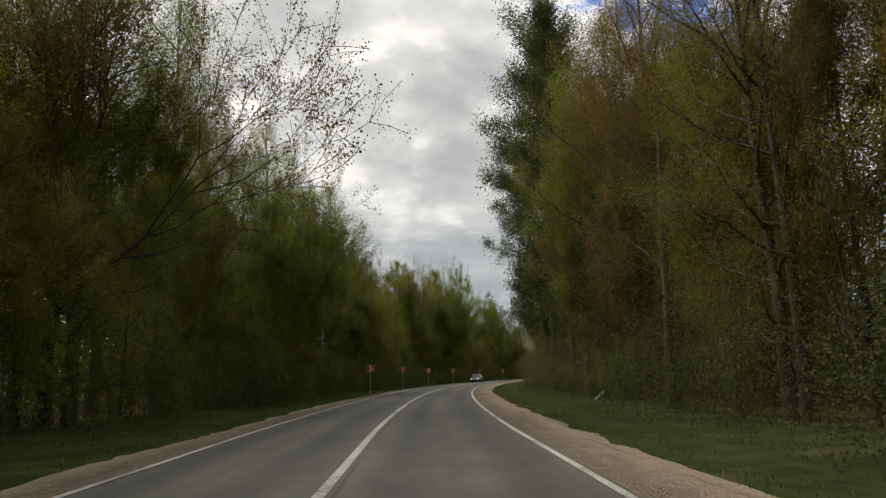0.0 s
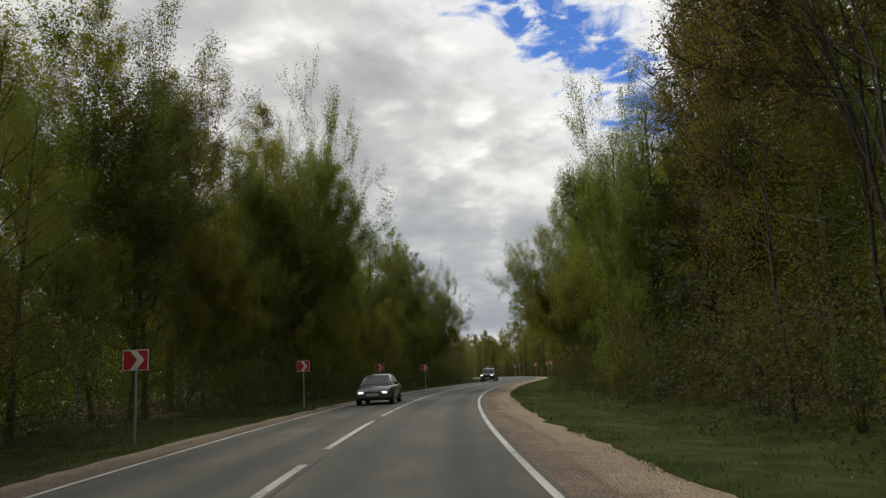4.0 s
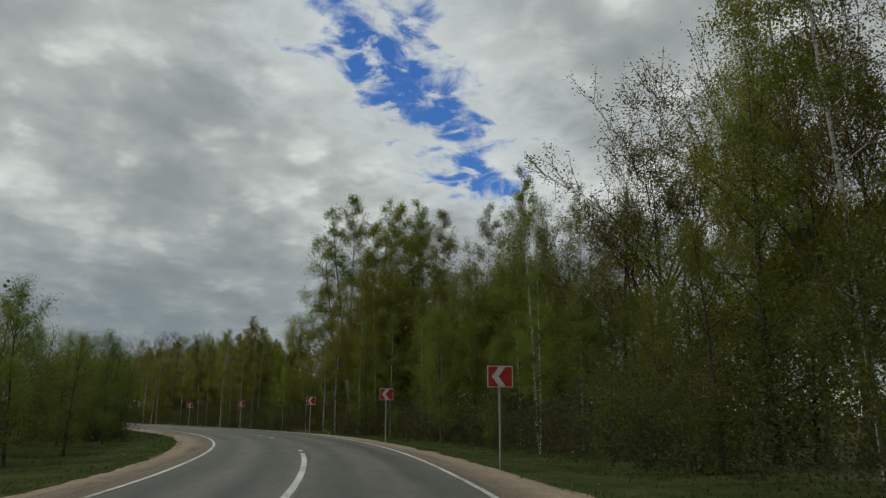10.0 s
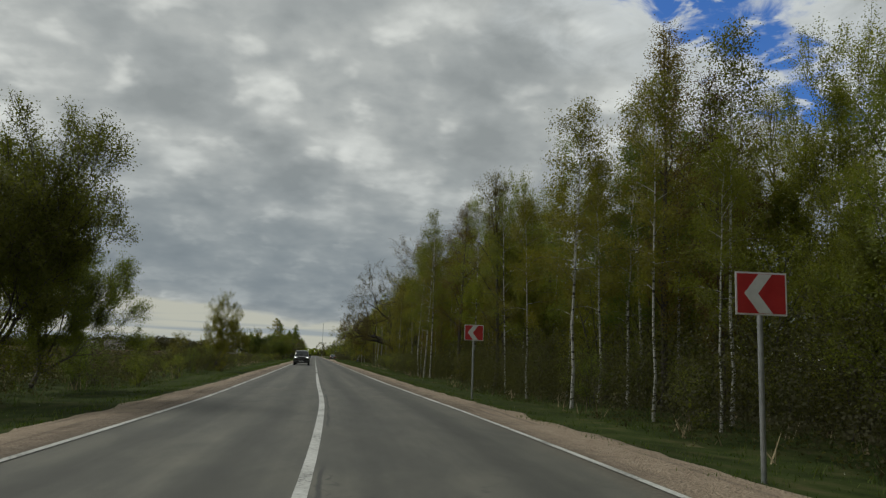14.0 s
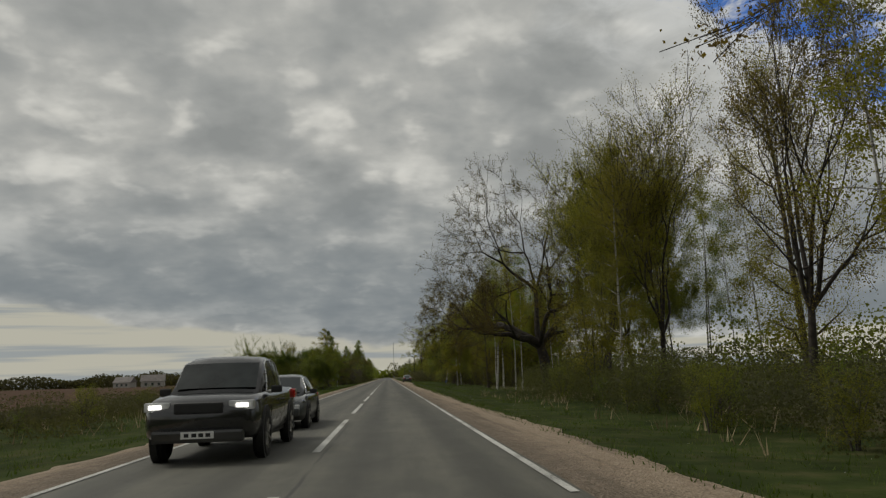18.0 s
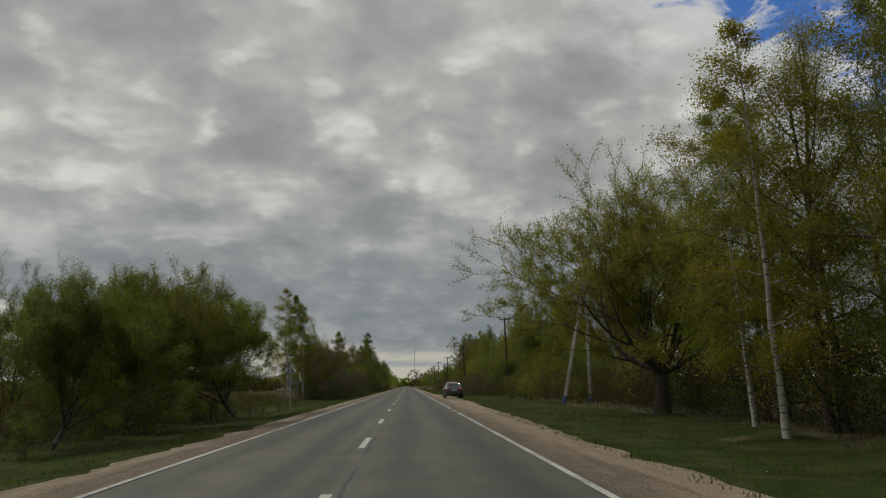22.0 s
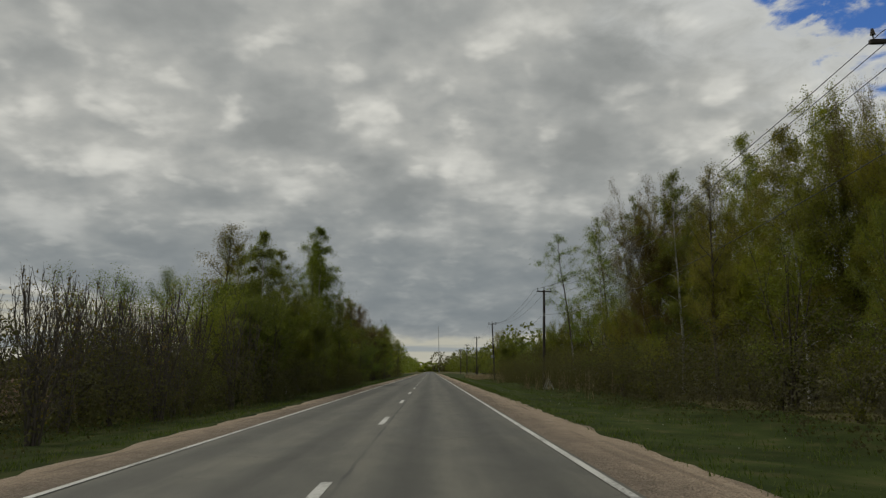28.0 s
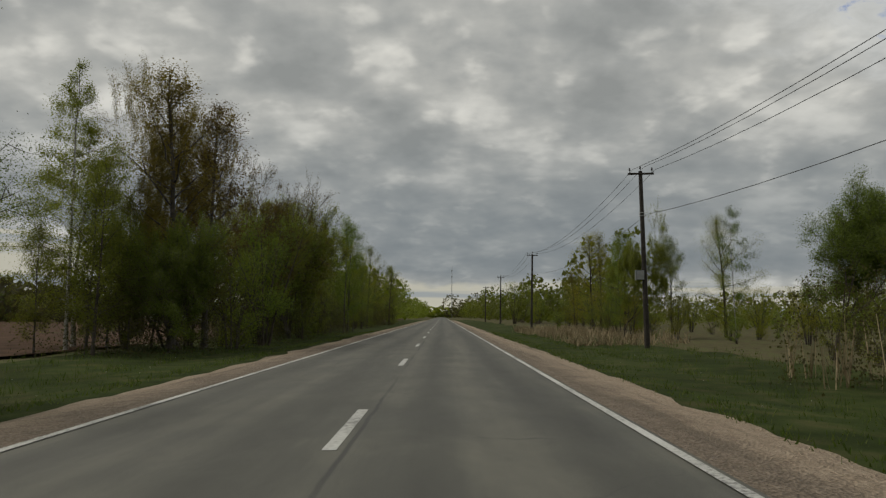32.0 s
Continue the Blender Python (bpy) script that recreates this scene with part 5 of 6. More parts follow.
def transformer_box(x, y, z):
    tb = thing("switch_box", Matrix.Translation((x, y, z)), "small grey switch box fixed to a power pole", "switch box")
    bm = bmesh.new()
    box(bm, (0.42, 0.3, 0.5), (0, 0, 0), 0.02)
    part("body", bm, M_TIN, tb)
    bm = bmesh.new()
    box(bm, (0.36, 0.02, 0.44), (0, -0.158, 0), 0.006)
    part("door", bm, M_METAL, tb)
    bm = bmesh.new()
    box(bm, (0.3, 0.06, 0.06), (0.28, 0.0, 0.1), 0.006)
    part("bracket", bm, M_METAL, tb)


transformer_box(11.17, 416.2, 3.4)


def stake(x, y, h=1.0):
    st = thing("marker_stake", Matrix.Translation((x, y, gz(x, y) - 0.02)) @ Matrix.Rotation(radians(RNG.uniform(-6, 6)), 4, "Y"), "pale wooden marker stake in the verge", "stake", "stakes in the verge")
    bm = bmesh.new()
    box(bm, (0.07, 0.07, h + 0.2), (0, 0, h / 2 - 0.1), 0.006)
    part("post", bm, M_CONCRETE, st)
    bm = bmesh.new()
    box(bm, (0.078, 0.078, 0.12), (0, 0, h - 0.14), 0.006)
    part("band", bm, M_WHITE, st)


for x_, y_, h_ in ((9.3, 275.5, 1.0),):
    stake(x_, y_, h_)


def cut_branch_heap(x, y):
    hp = thing("branch_heap", Matrix.Translation((x, y, gz(x, y) - 0.02)), "small heap of pale peeled branches on the verge", "branch heap")
    rng = np.random.default_rng(5)
    for _ in range(9):
        a = rng.uniform(0, 6.28)
        r = rng.uniform(0.35, 0.6)
        bm = bmesh.new()
        rod(bm, (math.cos(a) * r, math.sin(a) * r, 0.0), (rng.normal(0, 0.08), rng.normal(0, 0.08), rng.uniform(0.65, 0.95)), 0.03, 0.018, 6)
        part("branch", bm, M_CONCRETE, hp)


cut_branch_heap(9.9, 348.7)


def fallen_branch(s, off):
    x, y = road(s, off)
    fb = thing("fallen_branch", Matrix.Translation((x, y, gz(x, y))) @ Matrix.Rotation(radians(heading(s)), 4, "Z"), "pale bent fallen branch arching over the grass", "branch")
    for k, (hgt, ln, sd) in enumerate(((1.5, 4.6, 0.0), (1.75, 4.2, 0.4), (0.25, 3.6, -0.3))):
        V, F = [], []
        u = np.linspace(0, 1, 9)
        tube(np.c_[u * ln, sd * u + 0.15 * np.sin(u * 7 + k), hgt * np.sin(np.pi * np.clip(u * 0.72, 0, 1)) - 0.05], 0.045 * (1 - u) + 0.012, 6, V, F)
        mesh_part("limb", mesh_of("limb", V[0], F[0], M_CONCRETE, True), fb)


fallen_branch(-250.0, 9.9)

# ---- vehicles ----
def car_paint(name, colour, dirt):
    """Glossy lacquer with dried road dirt splashed over its lower half."""
    m = bpy.data.materials.new(name)
    g = Graph(nodes_of(m))
    at = g.node("ShaderNodeTexCoord").outputs["Object"]
    s = g.node("ShaderNodeSeparateXYZ")
    g.plug(s.inputs[0], at)
    blot = g.noise(at, 2.6, 6.0, 0.65)
    film = g.math("ADD", s.outputs[2], g.math("MULTIPLY", g.math("SUBTRACT", blot, 0.5), 0.7))
    mud = g.math("MULTIPLY", g.step(film, 0.25, 0.85, 1.0, 0.08), dirt)
    b = g.node("ShaderNodeBsdfPrincipled")
    g.plug(b.inputs["Base Color"], g.mix(mud, colour, (0.115, 0.105, 0.085)))
    g.plug(b.inputs["Roughness"], g.math("ADD", 0.22, g.math("MULTIPLY", mud, 0.9), True))
    g.plug(b.inputs["Coat Weight"], g.math("SUBTRACT", 0.9, g.math("MULTIPLY", mud, 1.6), True))
    b.inputs["Coat Roughness"].default_value = 0.06
    g.tree.links.new(b.outputs[0], g.node("ShaderNodeOutputMaterial").inputs[0])
    return m


M_CARBLUE = car_paint("dark_blue_grey_car_paint", (0.012, 0.018, 0.022), 0.36)
M_CARBLACK = car_paint("black_car_paint", (0.008, 0.009, 0.011), 0.16)
M_CARGREY = car_paint("grey_car_paint", (0.055, 0.06, 0.066), 0.3)
M_TYRE = surface("tyre_rubber", [(0.3, (0.010, 0.010, 0.010)), (0.7, (0.022, 0.021, 0.020))], 12, 5, 0.85)
M_RIM = surface("alloy_rim", [(0.3, (0.20, 0.19, 0.17)), (0.7, (0.32, 0.31, 0.28))], 8, 4, 0.55, metal=0.3, stain=0.3, stain_scale=3.0)
M_BLACK = surface("black_plastic", [(0.3, (0.008, 0.008, 0.008)), (0.7, (0.016, 0.016, 0.016))], 8, 4, 0.6)
M_GLASS = surface("dark_car_glass", [(0.3, (0.040, 0.050, 0.047)), (0.7, (0.075, 0.090, 0.084))], 2, 2, 0.04, rough_var=0.02, spec=0.8)
M_SCREEN = surface("dark_windscreen_glass", [(0.3, (0.012, 0.015, 0.015)), (0.7, (0.03, 0.036, 0.036))], 2, 2, 0.08, rough_var=0.02, spec=0.4)
M_CHROME = surface("chrome_trim", [(0.3, (0.72, 0.72, 0.71)), (0.7, (0.82, 0.82, 0.81))], 4, 2, 0.28, metal=0.85)
M_TAIL = surface("red_tail_lens", [(0.3, (0.40, 0.012, 0.010)), (0.7, (0.55, 0.025, 0.015))], 4, 2, 0.15)
M_LENS = surface("clear_lamp_lens", [(0.3, (0.45, 0.46, 0.46)), (0.7, (0.62, 0.63, 0.63))], 4, 2, 0.12)
M_LAMP = bpy.data.materials.new("lit_headlamp")
g = Graph(nodes_of(M_LAMP))
em = g.node("ShaderNodeEmission")
em.inputs[0].default_value = (1.0, 0.97, 0.92, 1)
em.inputs[1].default_value = 2.5
g.tree.links.new(em.outputs[0], g.node("ShaderNodeOutputMaterial").inputs[0])

SEDAN = dict(
    hull=[(-2.27, .66, .40, .76), (-2.2, .79, .30, .95), (-1.9, .85, .24, 1.0), (-1.35, .88, .21, .985), (-.6, .885, .2, .935), (.4, .885, .2, .92), (1.0, .88, .2, .915), (1.55, .865, .22, .86), (1.95, .83, .24, .79), (2.2, .74, .30, .68), (2.28, .60, .40, .58)],
    cabin=[(-1.86, .72, .64, .975), (-1.52, .76, .62, 1.155), (-1.12, .80, .60, 1.345), (-.75, .815, .59, 1.42), (-.35, .825, .585, 1.448), (.05, .825, .585, 1.438), (.42, .815, .60, 1.375), (.82, .78, .64, 1.17), (1.30, .74, .68, .92)],
    rows=3, belt=.90, wheels=(-1.32, 1.33), wr=.325, track=.80, panes=[(-1.28, -.98, -.28, -.22), (-.20, -.16, .38, .92)])
SUV = dict(
    hull=[(-2.35, .78, .42, 1.0), (-2.28, .90, .36, 1.12), (-1.6, .94, .30, 1.14), (-.6, .945, .28, 1.12), (.5, .945, .28, 1.11), (1.1, .94, .28, 1.12), (1.8, .92, .30, 1.06), (2.2, .86, .34, .98), (2.38, .74, .42, .82)],
    cabin=[(-2.26, .86, .80, 1.13), (-2.02, .87, .74, 1.66), (-1.0, .88, .72, 1.76), (.1, .88, .72, 1.75), (.5, .87, .74, 1.68), (1.25, .80, .76, 1.12)],
    belt=1.06, wheels=(-1.42, 1.42), wr=.38, track=.85, panes=[(-2.0, -1.9, -1.05, -1.05), (-.98, -.98, -.12, -.1), (-.05, -.03, .48, .85)])
PICKUP = dict(
    hull=[(-2.65, .84, .50, 1.10), (-2.6, .90, .44, 1.16), (-1.6, .93, .38, 1.17), (-.5, .935, .34, 1.13), (.5, .935, .34, 1.12), (1.2, .93, .34, 1.13), (1.9, .92, .36, 1.10), (2.45, .88, .40, 1.03), (2.62, .76, .48, .90)],
    cabin=[(-.95, .84, .80, 1.15), (-.72, .86, .72, 1.70), (-.2, .87, .70, 1.78), (.4, .87, .70, 1.77), (.75, .86, .72, 1.69), (1.45, .80, .76, 1.12)],
    belt=1.08, wheels=(-1.58, 1.60), wr=.40, track=.83, panes=[(-.66, -.62, -.08, -.06), (-.0, .02, .70, 1.05)])


def loft(rings):
    v = [p for r in rings for p in r]
    n = len(rings[0])
    f = [(i * n + j, i * n + (j + 1) % n, (i + 1) * n + (j + 1) % n, (i + 1) * n + j) for i in range(len(rings) - 1) for j in range(n)]
    f.append(tuple(range(n - 1, -1, -1)))
    f.append(tuple(range((len(rings) - 1) * n, len(rings) * n)))
    return v, f


def car(name, m, label, spec, paint, lit=False, category="car"):
    cr = thing(name, m, label, category, "cars on the road")
    rings = []
    for y, w, zb, zt in spec["hull"]:
        d = zt - zb
        half = [(w * .86, zb), (w * .965, zb + .10 * d), (w, zb + .34 * d), (w * .995, zb + .66 * d), (w * .965, zb + .86 * d), (w * .90, zt - .015), (w * .74, zt), (w * .3, zt + .018)]
        rings.append([(x, y, z) for x, z in half] + [(-x, y, z) for x, z in reversed(half)])
    mesh_part("body", mesh_of("car_body", *loft(rings), paint, True), cr)
    rings = []
    belt = spec["belt"]
    for y, wb, wt, zt in spec["cabin"]:
        zt = max(zt, belt + .02)
        d = zt - belt
        half = [(wb, belt - .05), (wb + (wt - wb) * .5, belt + .5 * d), (wt, zt - .07 * min(1, d * 3)), (wt * .86, zt - .015), (wt * .4, zt + .012)]
        rings.append([(x, y, z) for x, z in half] + [(-x, y, z) for x, z in reversed(half)])
    mesh_part("cabin", mesh_of("car_cabin", *loft(rings), paint, True), cr)
    ys = [c[0] for c in spec["cabin"]]

    def skin(y, f, out=.008):
        wb, wt, zt = (np.interp(y, ys, [c[k] for c in spec["cabin"]]) for k in (1, 2, 3))
        z1 = zt - .07
        z0 = belt + .045
        z = z0 + (z1 - z0) * f
        d = zt - belt
        fr = .5 * (z - belt + .05) / (.5 * d + .05) if z < belt + .5 * d else .5 + .5 * (z - belt - .5 * d) / max(.5 * d - .07 * min(1, 3 * d), .01)
        return float(wb + (wt - wb) * min(1, fr) + out), float(y), float(z)

    for side in (-1, 1):
        for k, (a0, a1, b1, b0) in enumerate(spec["panes"]):
            v = []
            for u in np.linspace(0, 1, 6):
                for f, (ya, yb) in ((0.0, (a0, b0)), (0.5, ((a0 + a1) / 2, (b0 + b1) / 2)), (0.98, (a1, b1))):
                    x, y, z = skin(ya + (yb - ya) * u, f)
                    v.append((side * x, y, z))
            fcs = [(i * 3 + j, i * 3 + j + 1, (i + 1) * 3 + j + 1, (i + 1) * 3 + j) for i in range(5) for j in range(2)]
            mesh_part("side_window", mesh_of("side_window", v, fcs, M_GLASS, True), cr, "dark side window")
        bm = bmesh.new()
        y0, y1 = spec["panes"][0][0], spec["panes"][-1][3]
        t0, t1 = spec["panes"][0][1], spec["panes"][-1][2]
        ring = [(y, 0.0) for y in np.linspace(y1, y0, 9)] + [(y0 + (t0 - y0) * u ** 1.6, u) for u in (.35, .7, .9)] + [(y, 1.0) for y in np.linspace(t0 + .04, t1, 7)] + [(t1 + (y1 - t1) * u, 1 - u) for u in (.35, .7, 1.0)]
        for (ya, fa), (yb, fb) in zip(ring[:-1], ring[1:]):
            pa, pb = skin(ya, fa, .014), skin(yb, fb, .014)
            rod(bm, (side * pa[0], pa[1], pa[2]), (side * pb[0], pb[1], pb[2]), .010, n=5)
        part("window_trim", bm, M_CHROME, cr, "bright window trim")
        bm = bmesh.new()
        box(bm, (.20, .11, .13), (side * (spec["hull"][5][1] + .07), y1 - .12, belt + .07), .035)
        part("mirror", bm, M_BLACK, cr, "black door mirror")
        for yd in (spec["panes"][0][3] - .45, spec["panes"][-1][0] + .15):
            bm = bmesh.new()
            box(bm, (.03, .17, .035), (side * (spec["hull"][4][1] + .004), yd, belt - .13), .008)
            part("door_handle", bm, paint, cr)
        for yd in (spec["panes"][-1][0] - .03, spec["panes"][0][0] + .05, spec["panes"][-1][3] + .0):
            bm = bmesh.new()
            box(bm, (.006, .008, .52), (side * (spec["hull"][4][1] - .004), yd, belt - .36))
            part("door_gap", bm, M_BLACK, cr)
        for yw in spec["wheels"]:
            x = side * spec["track"]
            w_here = float(np.interp(yw, [h[0] for h in spec["hull"]], [h[1] for h in spec["hull"]]))
            bm = bmesh.new()
            r = bmesh.ops.create_cone(bm, cap_ends=True, segments=28, radius1=spec["wr"] + .07, radius2=spec["wr"] + .07, depth=.12,
                                      matrix=Matrix.Translation((side * (w_here - .045), yw, spec["wr"] + .02)) @ Matrix.Rotation(radians(90), 4, "Y"))
            part("wheel_arch", bm, M_BLACK, cr, "dark wheel arch")
            wr = spec["wr"]
            prof = [(.62 * wr, .095), (.92 * wr, .105), (1.0 * wr, .075), (1.0 * wr, -.075), (.92 * wr, -.105), (.62 * wr, -.095)]
            n = 28
            cx = side * (w_here - .075)
            v = [(cx + side * px, yw + pr * math.cos(a), wr + pr * math.sin(a)) for a in np.arange(n) * 2 * math.pi / n for pr, px in prof]
            fcs = [(i * 6 + j, i * 6 + (j + 1) % 6, ((i + 1) % n) * 6 + (j + 1) % 6, ((i + 1) % n) * 6 + j) for i in range(n) for j in range(6)]
            wheel = mesh_part("wheel", mesh_of("tyre", v, fcs, M_TYRE, True), cr, "black tyre")
            bm = bmesh.new()
            bmesh.ops.create_cone(bm, cap_ends=True, segments=24, radius1=.62 * wr, radius2=.62 * wr, depth=.05, matrix=Matrix.Translation((cx + side * .035, yw, wr)) @ Matrix.Rotation(radians(90), 4, "Y"))
            part("rim_dish", bm, M_BLACK, wheel)
            bm = bmesh.new()
            for a in np.arange(7) * 2 * math.pi / 7:
                rod(bm, (cx + side * .075, yw + .05 * math.cos(a), wr + .05 * math.sin(a)), (cx + side * .068, yw + .62 * wr * math.cos(a), wr + .62 * wr * math.sin(a)), .030, .050, 6)
            rod(bm, (cx + side * .05, yw, wr), (cx + side * .09, yw, wr), .085, .06, 12)
            for a in np.arange(20) * 2 * math.pi / 20:
                b2 = a + 2 * math.pi / 20
                rod(bm, (cx + side * .07, yw + .63 * wr * math.cos(a), wr + .63 * wr * math.sin(a)), (cx + side * .07, yw + .63 * wr * math.cos(b2), wr + .63 * wr * math.sin(b2)), .020, n=5)
            part("rim", bm, M_RIM, wheel, "alloy rim")
    # end glass
    c = spec["cabin"]
    k = spec.get("rows", 2)
    for nm, rows, sgn in (("rear_window", c[:k], -1), ("windscreen", c[::-1][:k], 1)):
        v = []
        for u in np.linspace(.10, k - 1.12, 6):
            ya, wa, za = (float(np.interp(u, range(k), [r[m] for r in rows])) for m in (0, 2, 3))
            for q in np.linspace(-1, 1, 7):
                v.append((q * wa * .93, ya + sgn * .030, max(za, belt) + .020 + .012 * (1 - q * q)))
        mesh_part(nm, mesh_of(nm, v, [(i * 7 + j, i * 7 + j + 1, (i + 1) * 7 + j + 1, (i + 1) * 7 + j) for i in range(5) for j in range(6)], M_SCREEN, True), cr, "dark glass")
    h = spec["hull"]
    y_r, y_f = h[0][0], h[-1][0]
    zt = h[1][3]
    for side in (-1, 1):
        bm = bmesh.new()
        box(bm, (.34, .40, .20), (side * (h[1][1] - .125), y_r + .19, zt - .155), .05)
        tl = part("tail_lamp", bm, M_TAIL, cr, "red tail lamp")
        bm = bmesh.new()
        box(bm, (.26, .30, .085), (side * (h[1][1] - .085), y_r + .135, zt - .105), .03)
        part("reversing_lens", bm, M_LENS, tl, "pale lens")
        bm = bmesh.new()
        box(bm, (.40, .20, .15), (side * (h[-2][1] - .21), y_f - .11, h[-2][3] - .10), .035)
        hl = part("headlamp", bm, M_LENS, cr, "clear headlamp")
        if lit:
            bm = bmesh.new()
            box(bm, (.20, .03, .07), (side * (h[-2][1] - .19), y_f + .0, h[-2][3] - .10), .012)
            part("bulb", bm, M_LAMP, hl, "lit lamp")
    for nm, y, z, w, hh in (("rear_bumper", y_r + .02, .50, 1.50, .20), ("front_bumper", y_f - .02, .46, 1.45, .20)):
        bm = bmesh.new()
        box(bm, (w, .16, hh), (0, y, z), .05)
        part(nm, bm, paint, cr)
    bm = bmesh.new()
    box(bm, (.78, .06, .17), (0, y_f + .0, h[-2][3] - .13), .03)
    part("grille", bm, M_BLACK, cr, "black grille")
    for y, z in ((y_r - .045, zt - .23), (y_f + .065, .48)):
        bm = bmesh.new()
        box(bm, (.52, .012, .112), (0, y, z), .003)
        pl = part("number_plate", bm, M_WHITE, cr, "white plate with dark bars")
        for px in (-.17, -.06, .05, .17):
            bm = bmesh.new()
            box(bm, (.075, .004, .06), (px, y + math.copysign(.008, y), z))
            part("bar", bm, M_BLACK, pl)
    bm = bmesh.new()
    box(bm, (1.7, spec["wheels"][1] - spec["wheels"][0] - .9, .10), (0, 0, h[4][2] + .03), .02)
    part("sill", bm, M_BLACK, cr)
    return cr


def on_road(s, off, turn=0.0, z=0.0):
    x, y = road(s, off)
    return Matrix.Translation((x, y, z)) @ Matrix.Rotation(radians(heading(s) + turn), 4, "Z")


car("parked_car", on_road(236.6, 5.43, 1.0, 0.01) @ Matrix.Diagonal((1.0, 1.0, 1.035, 1.0)), "dusty dark blue-grey saloon car parked on the sandy shoulder", SEDAN, M_CARBLUE)
car("oncoming_car", on_road(-162.0, -1.65, 180), "grey saloon car in the opposite lane", SEDAN, M_CARGREY, True)
car("oncoming_car", on_road(-97.3, -1.65, 180), "black off-road car with lit headlamps in the opposite lane", SUV, M_CARBLACK, True)
car("pickup_truck", on_road(86.0, -1.75, 180), "black pickup truck with lit headlamps in the opposite lane", PICKUP, M_CARBLACK, True, "pickup")
car("oncoming_car", on_road(93.3, -1.75, 180), "dark saloon car following the pickup in the opposite lane", SEDAN, M_CARBLUE)

# ---- grass, reeds, far woods ----


def blades(name, label, count, s0, s1, lo, hi, height, material, sides=(-1, 1), width=0.03, stalk=False):
    rng = np.random.default_rng(len(name) * 31 + int(count))
    s = rng.uniform(s0, s1, count)
    side = rng.choice(sides, count)
    lo = np.where((side > 0) & (s > 198) & (s < 267), max(lo, 5.9), lo)
    off = side * (lo + (hi - lo) * rng.uniform(0, 1, count) ** 1.2)
    xy = np.array([road(a, b) for a, b in zip(s[::4], off[::4])])
    xy = np.repeat(xy, 4, 0)[:count] + rng.normal(0, 0.09, (len(np.repeat(xy, 4, 0)[:count]), 2))
    z = ground_z(xy[:, 0], xy[:, 1]) + 0.02
    a = rng.uniform(0, 6.28, count)
    h = height * rng.uniform(0.45, 1.3, count)
    w = width * rng.uniform(0.7, 1.5, count)
    lean = rng.normal(0, 0.12 if stalk else 0.35, (count, 2)) * h[:, None]
    p = np.c_[xy, z]
    d = np.c_[np.cos(a) * w, np.sin(a) * w, np.zeros(count)]
    v = np.stack([p - d, p + d, p + np.c_[lean, h] + d * (0.5 if stalk else 0.08), p + np.c_[lean, h] - d * (0.5 if stalk else 0.08)], 1).reshape(-1, 3)
    ob = new(name, mesh_of(name, v, np.arange(4 * count).reshape(-1, 4), material))
    return tagged(ob, label, "grass", kind="stuff")


blades("verge_grass", "short green grass along both verges", 181424, -310, 447, 5.0, 9.0, 0.085, M_BLADE, width=0.011)
blades("field_grass", "taller rough grass before the field and the woods", 64089, -300, 447, 7.5, 13.0, 0.20, M_BLADE, width=0.010)
M_DRY = surface("dry_straw", [(0.2, (0.20, 0.15, 0.08)), (0.8, (0.42, 0.34, 0.21))], 2, 3, 0.9, per_island=0.7)
blades("dry_reeds", "pale dry reed stalks standing in the ditch", 260, 335, 363, 9.5, 14.0, 1.2, M_DRY, (1,), 0.014, True)
blades("dry_reeds", "pale dry reed stalks at the edge of the scrub", 200, 385, 399, 9.5, 14.0, 1.3, M_DRY, (1,), 0.014, True)
blades("dry_grass", "tan dry grass between the scrub and the verge", 2600, 419, 459, 8.5, 15.0, 0.6, M_DRY, (1,), 0.03)
blades("dry_grass", "tan dry grass in the scrub along the verge", 2534, -20, 129, 8.0, 14.0, 0.45, M_DRY, (-1, 1), 0.02)


def distant_wood(name, label, spots, quads, size, material, skirt=False):
    """Crowns of many far trees joined into one mass of leaf clumps."""
    rng = np.random.default_rng(len(spots) + quads)
    P = []
    for x, y, h, r in spots:
        u = rng.normal(size=(quads, 3))
        u /= np.linalg.norm(u, axis=1)[:, None]
        u *= rng.uniform(0.55, 1.0, (quads, 1)) ** 0.5
        if skirt:  # bushy down to the ground
            zf = rng.uniform(0.0, 1.0, quads)
            rad = r * np.sqrt(np.clip(1 - (np.maximum(zf - 0.45, 0) / 0.55) ** 2, 0.03, 1) * rng.uniform(0.5, 1.0, quads))
            turn = rng.uniform(0, 2 * math.pi, quads)
            P.append(np.c_[x + rad * np.cos(turn), y + rad * np.sin(turn), gz(x, y) + 0.04 + h * zf])
            continue
        P.append(np.c_[x + u[:, 0] * r, y + u[:, 1] * r, h * (0.5 + 0.5 * u[:, 2])])
    v, f = leaf_quads(np.concatenate(P), size, rng, 0.0, 0.8)
    return tagged(new(name, mesh_of(name, v, f, material)), label, "woods", kind="stuff")


def belt_spots(s0, s1, o0, o1, n, h0, h1, r, seed):
    rng = np.random.default_rng(seed)
    return [(*road(rng.uniform(s0, s1), rng.uniform(o0, o1)), rng.uniform(h0, h1), r * rng.uniform(0.8, 1.3)) for _ in range(n)]


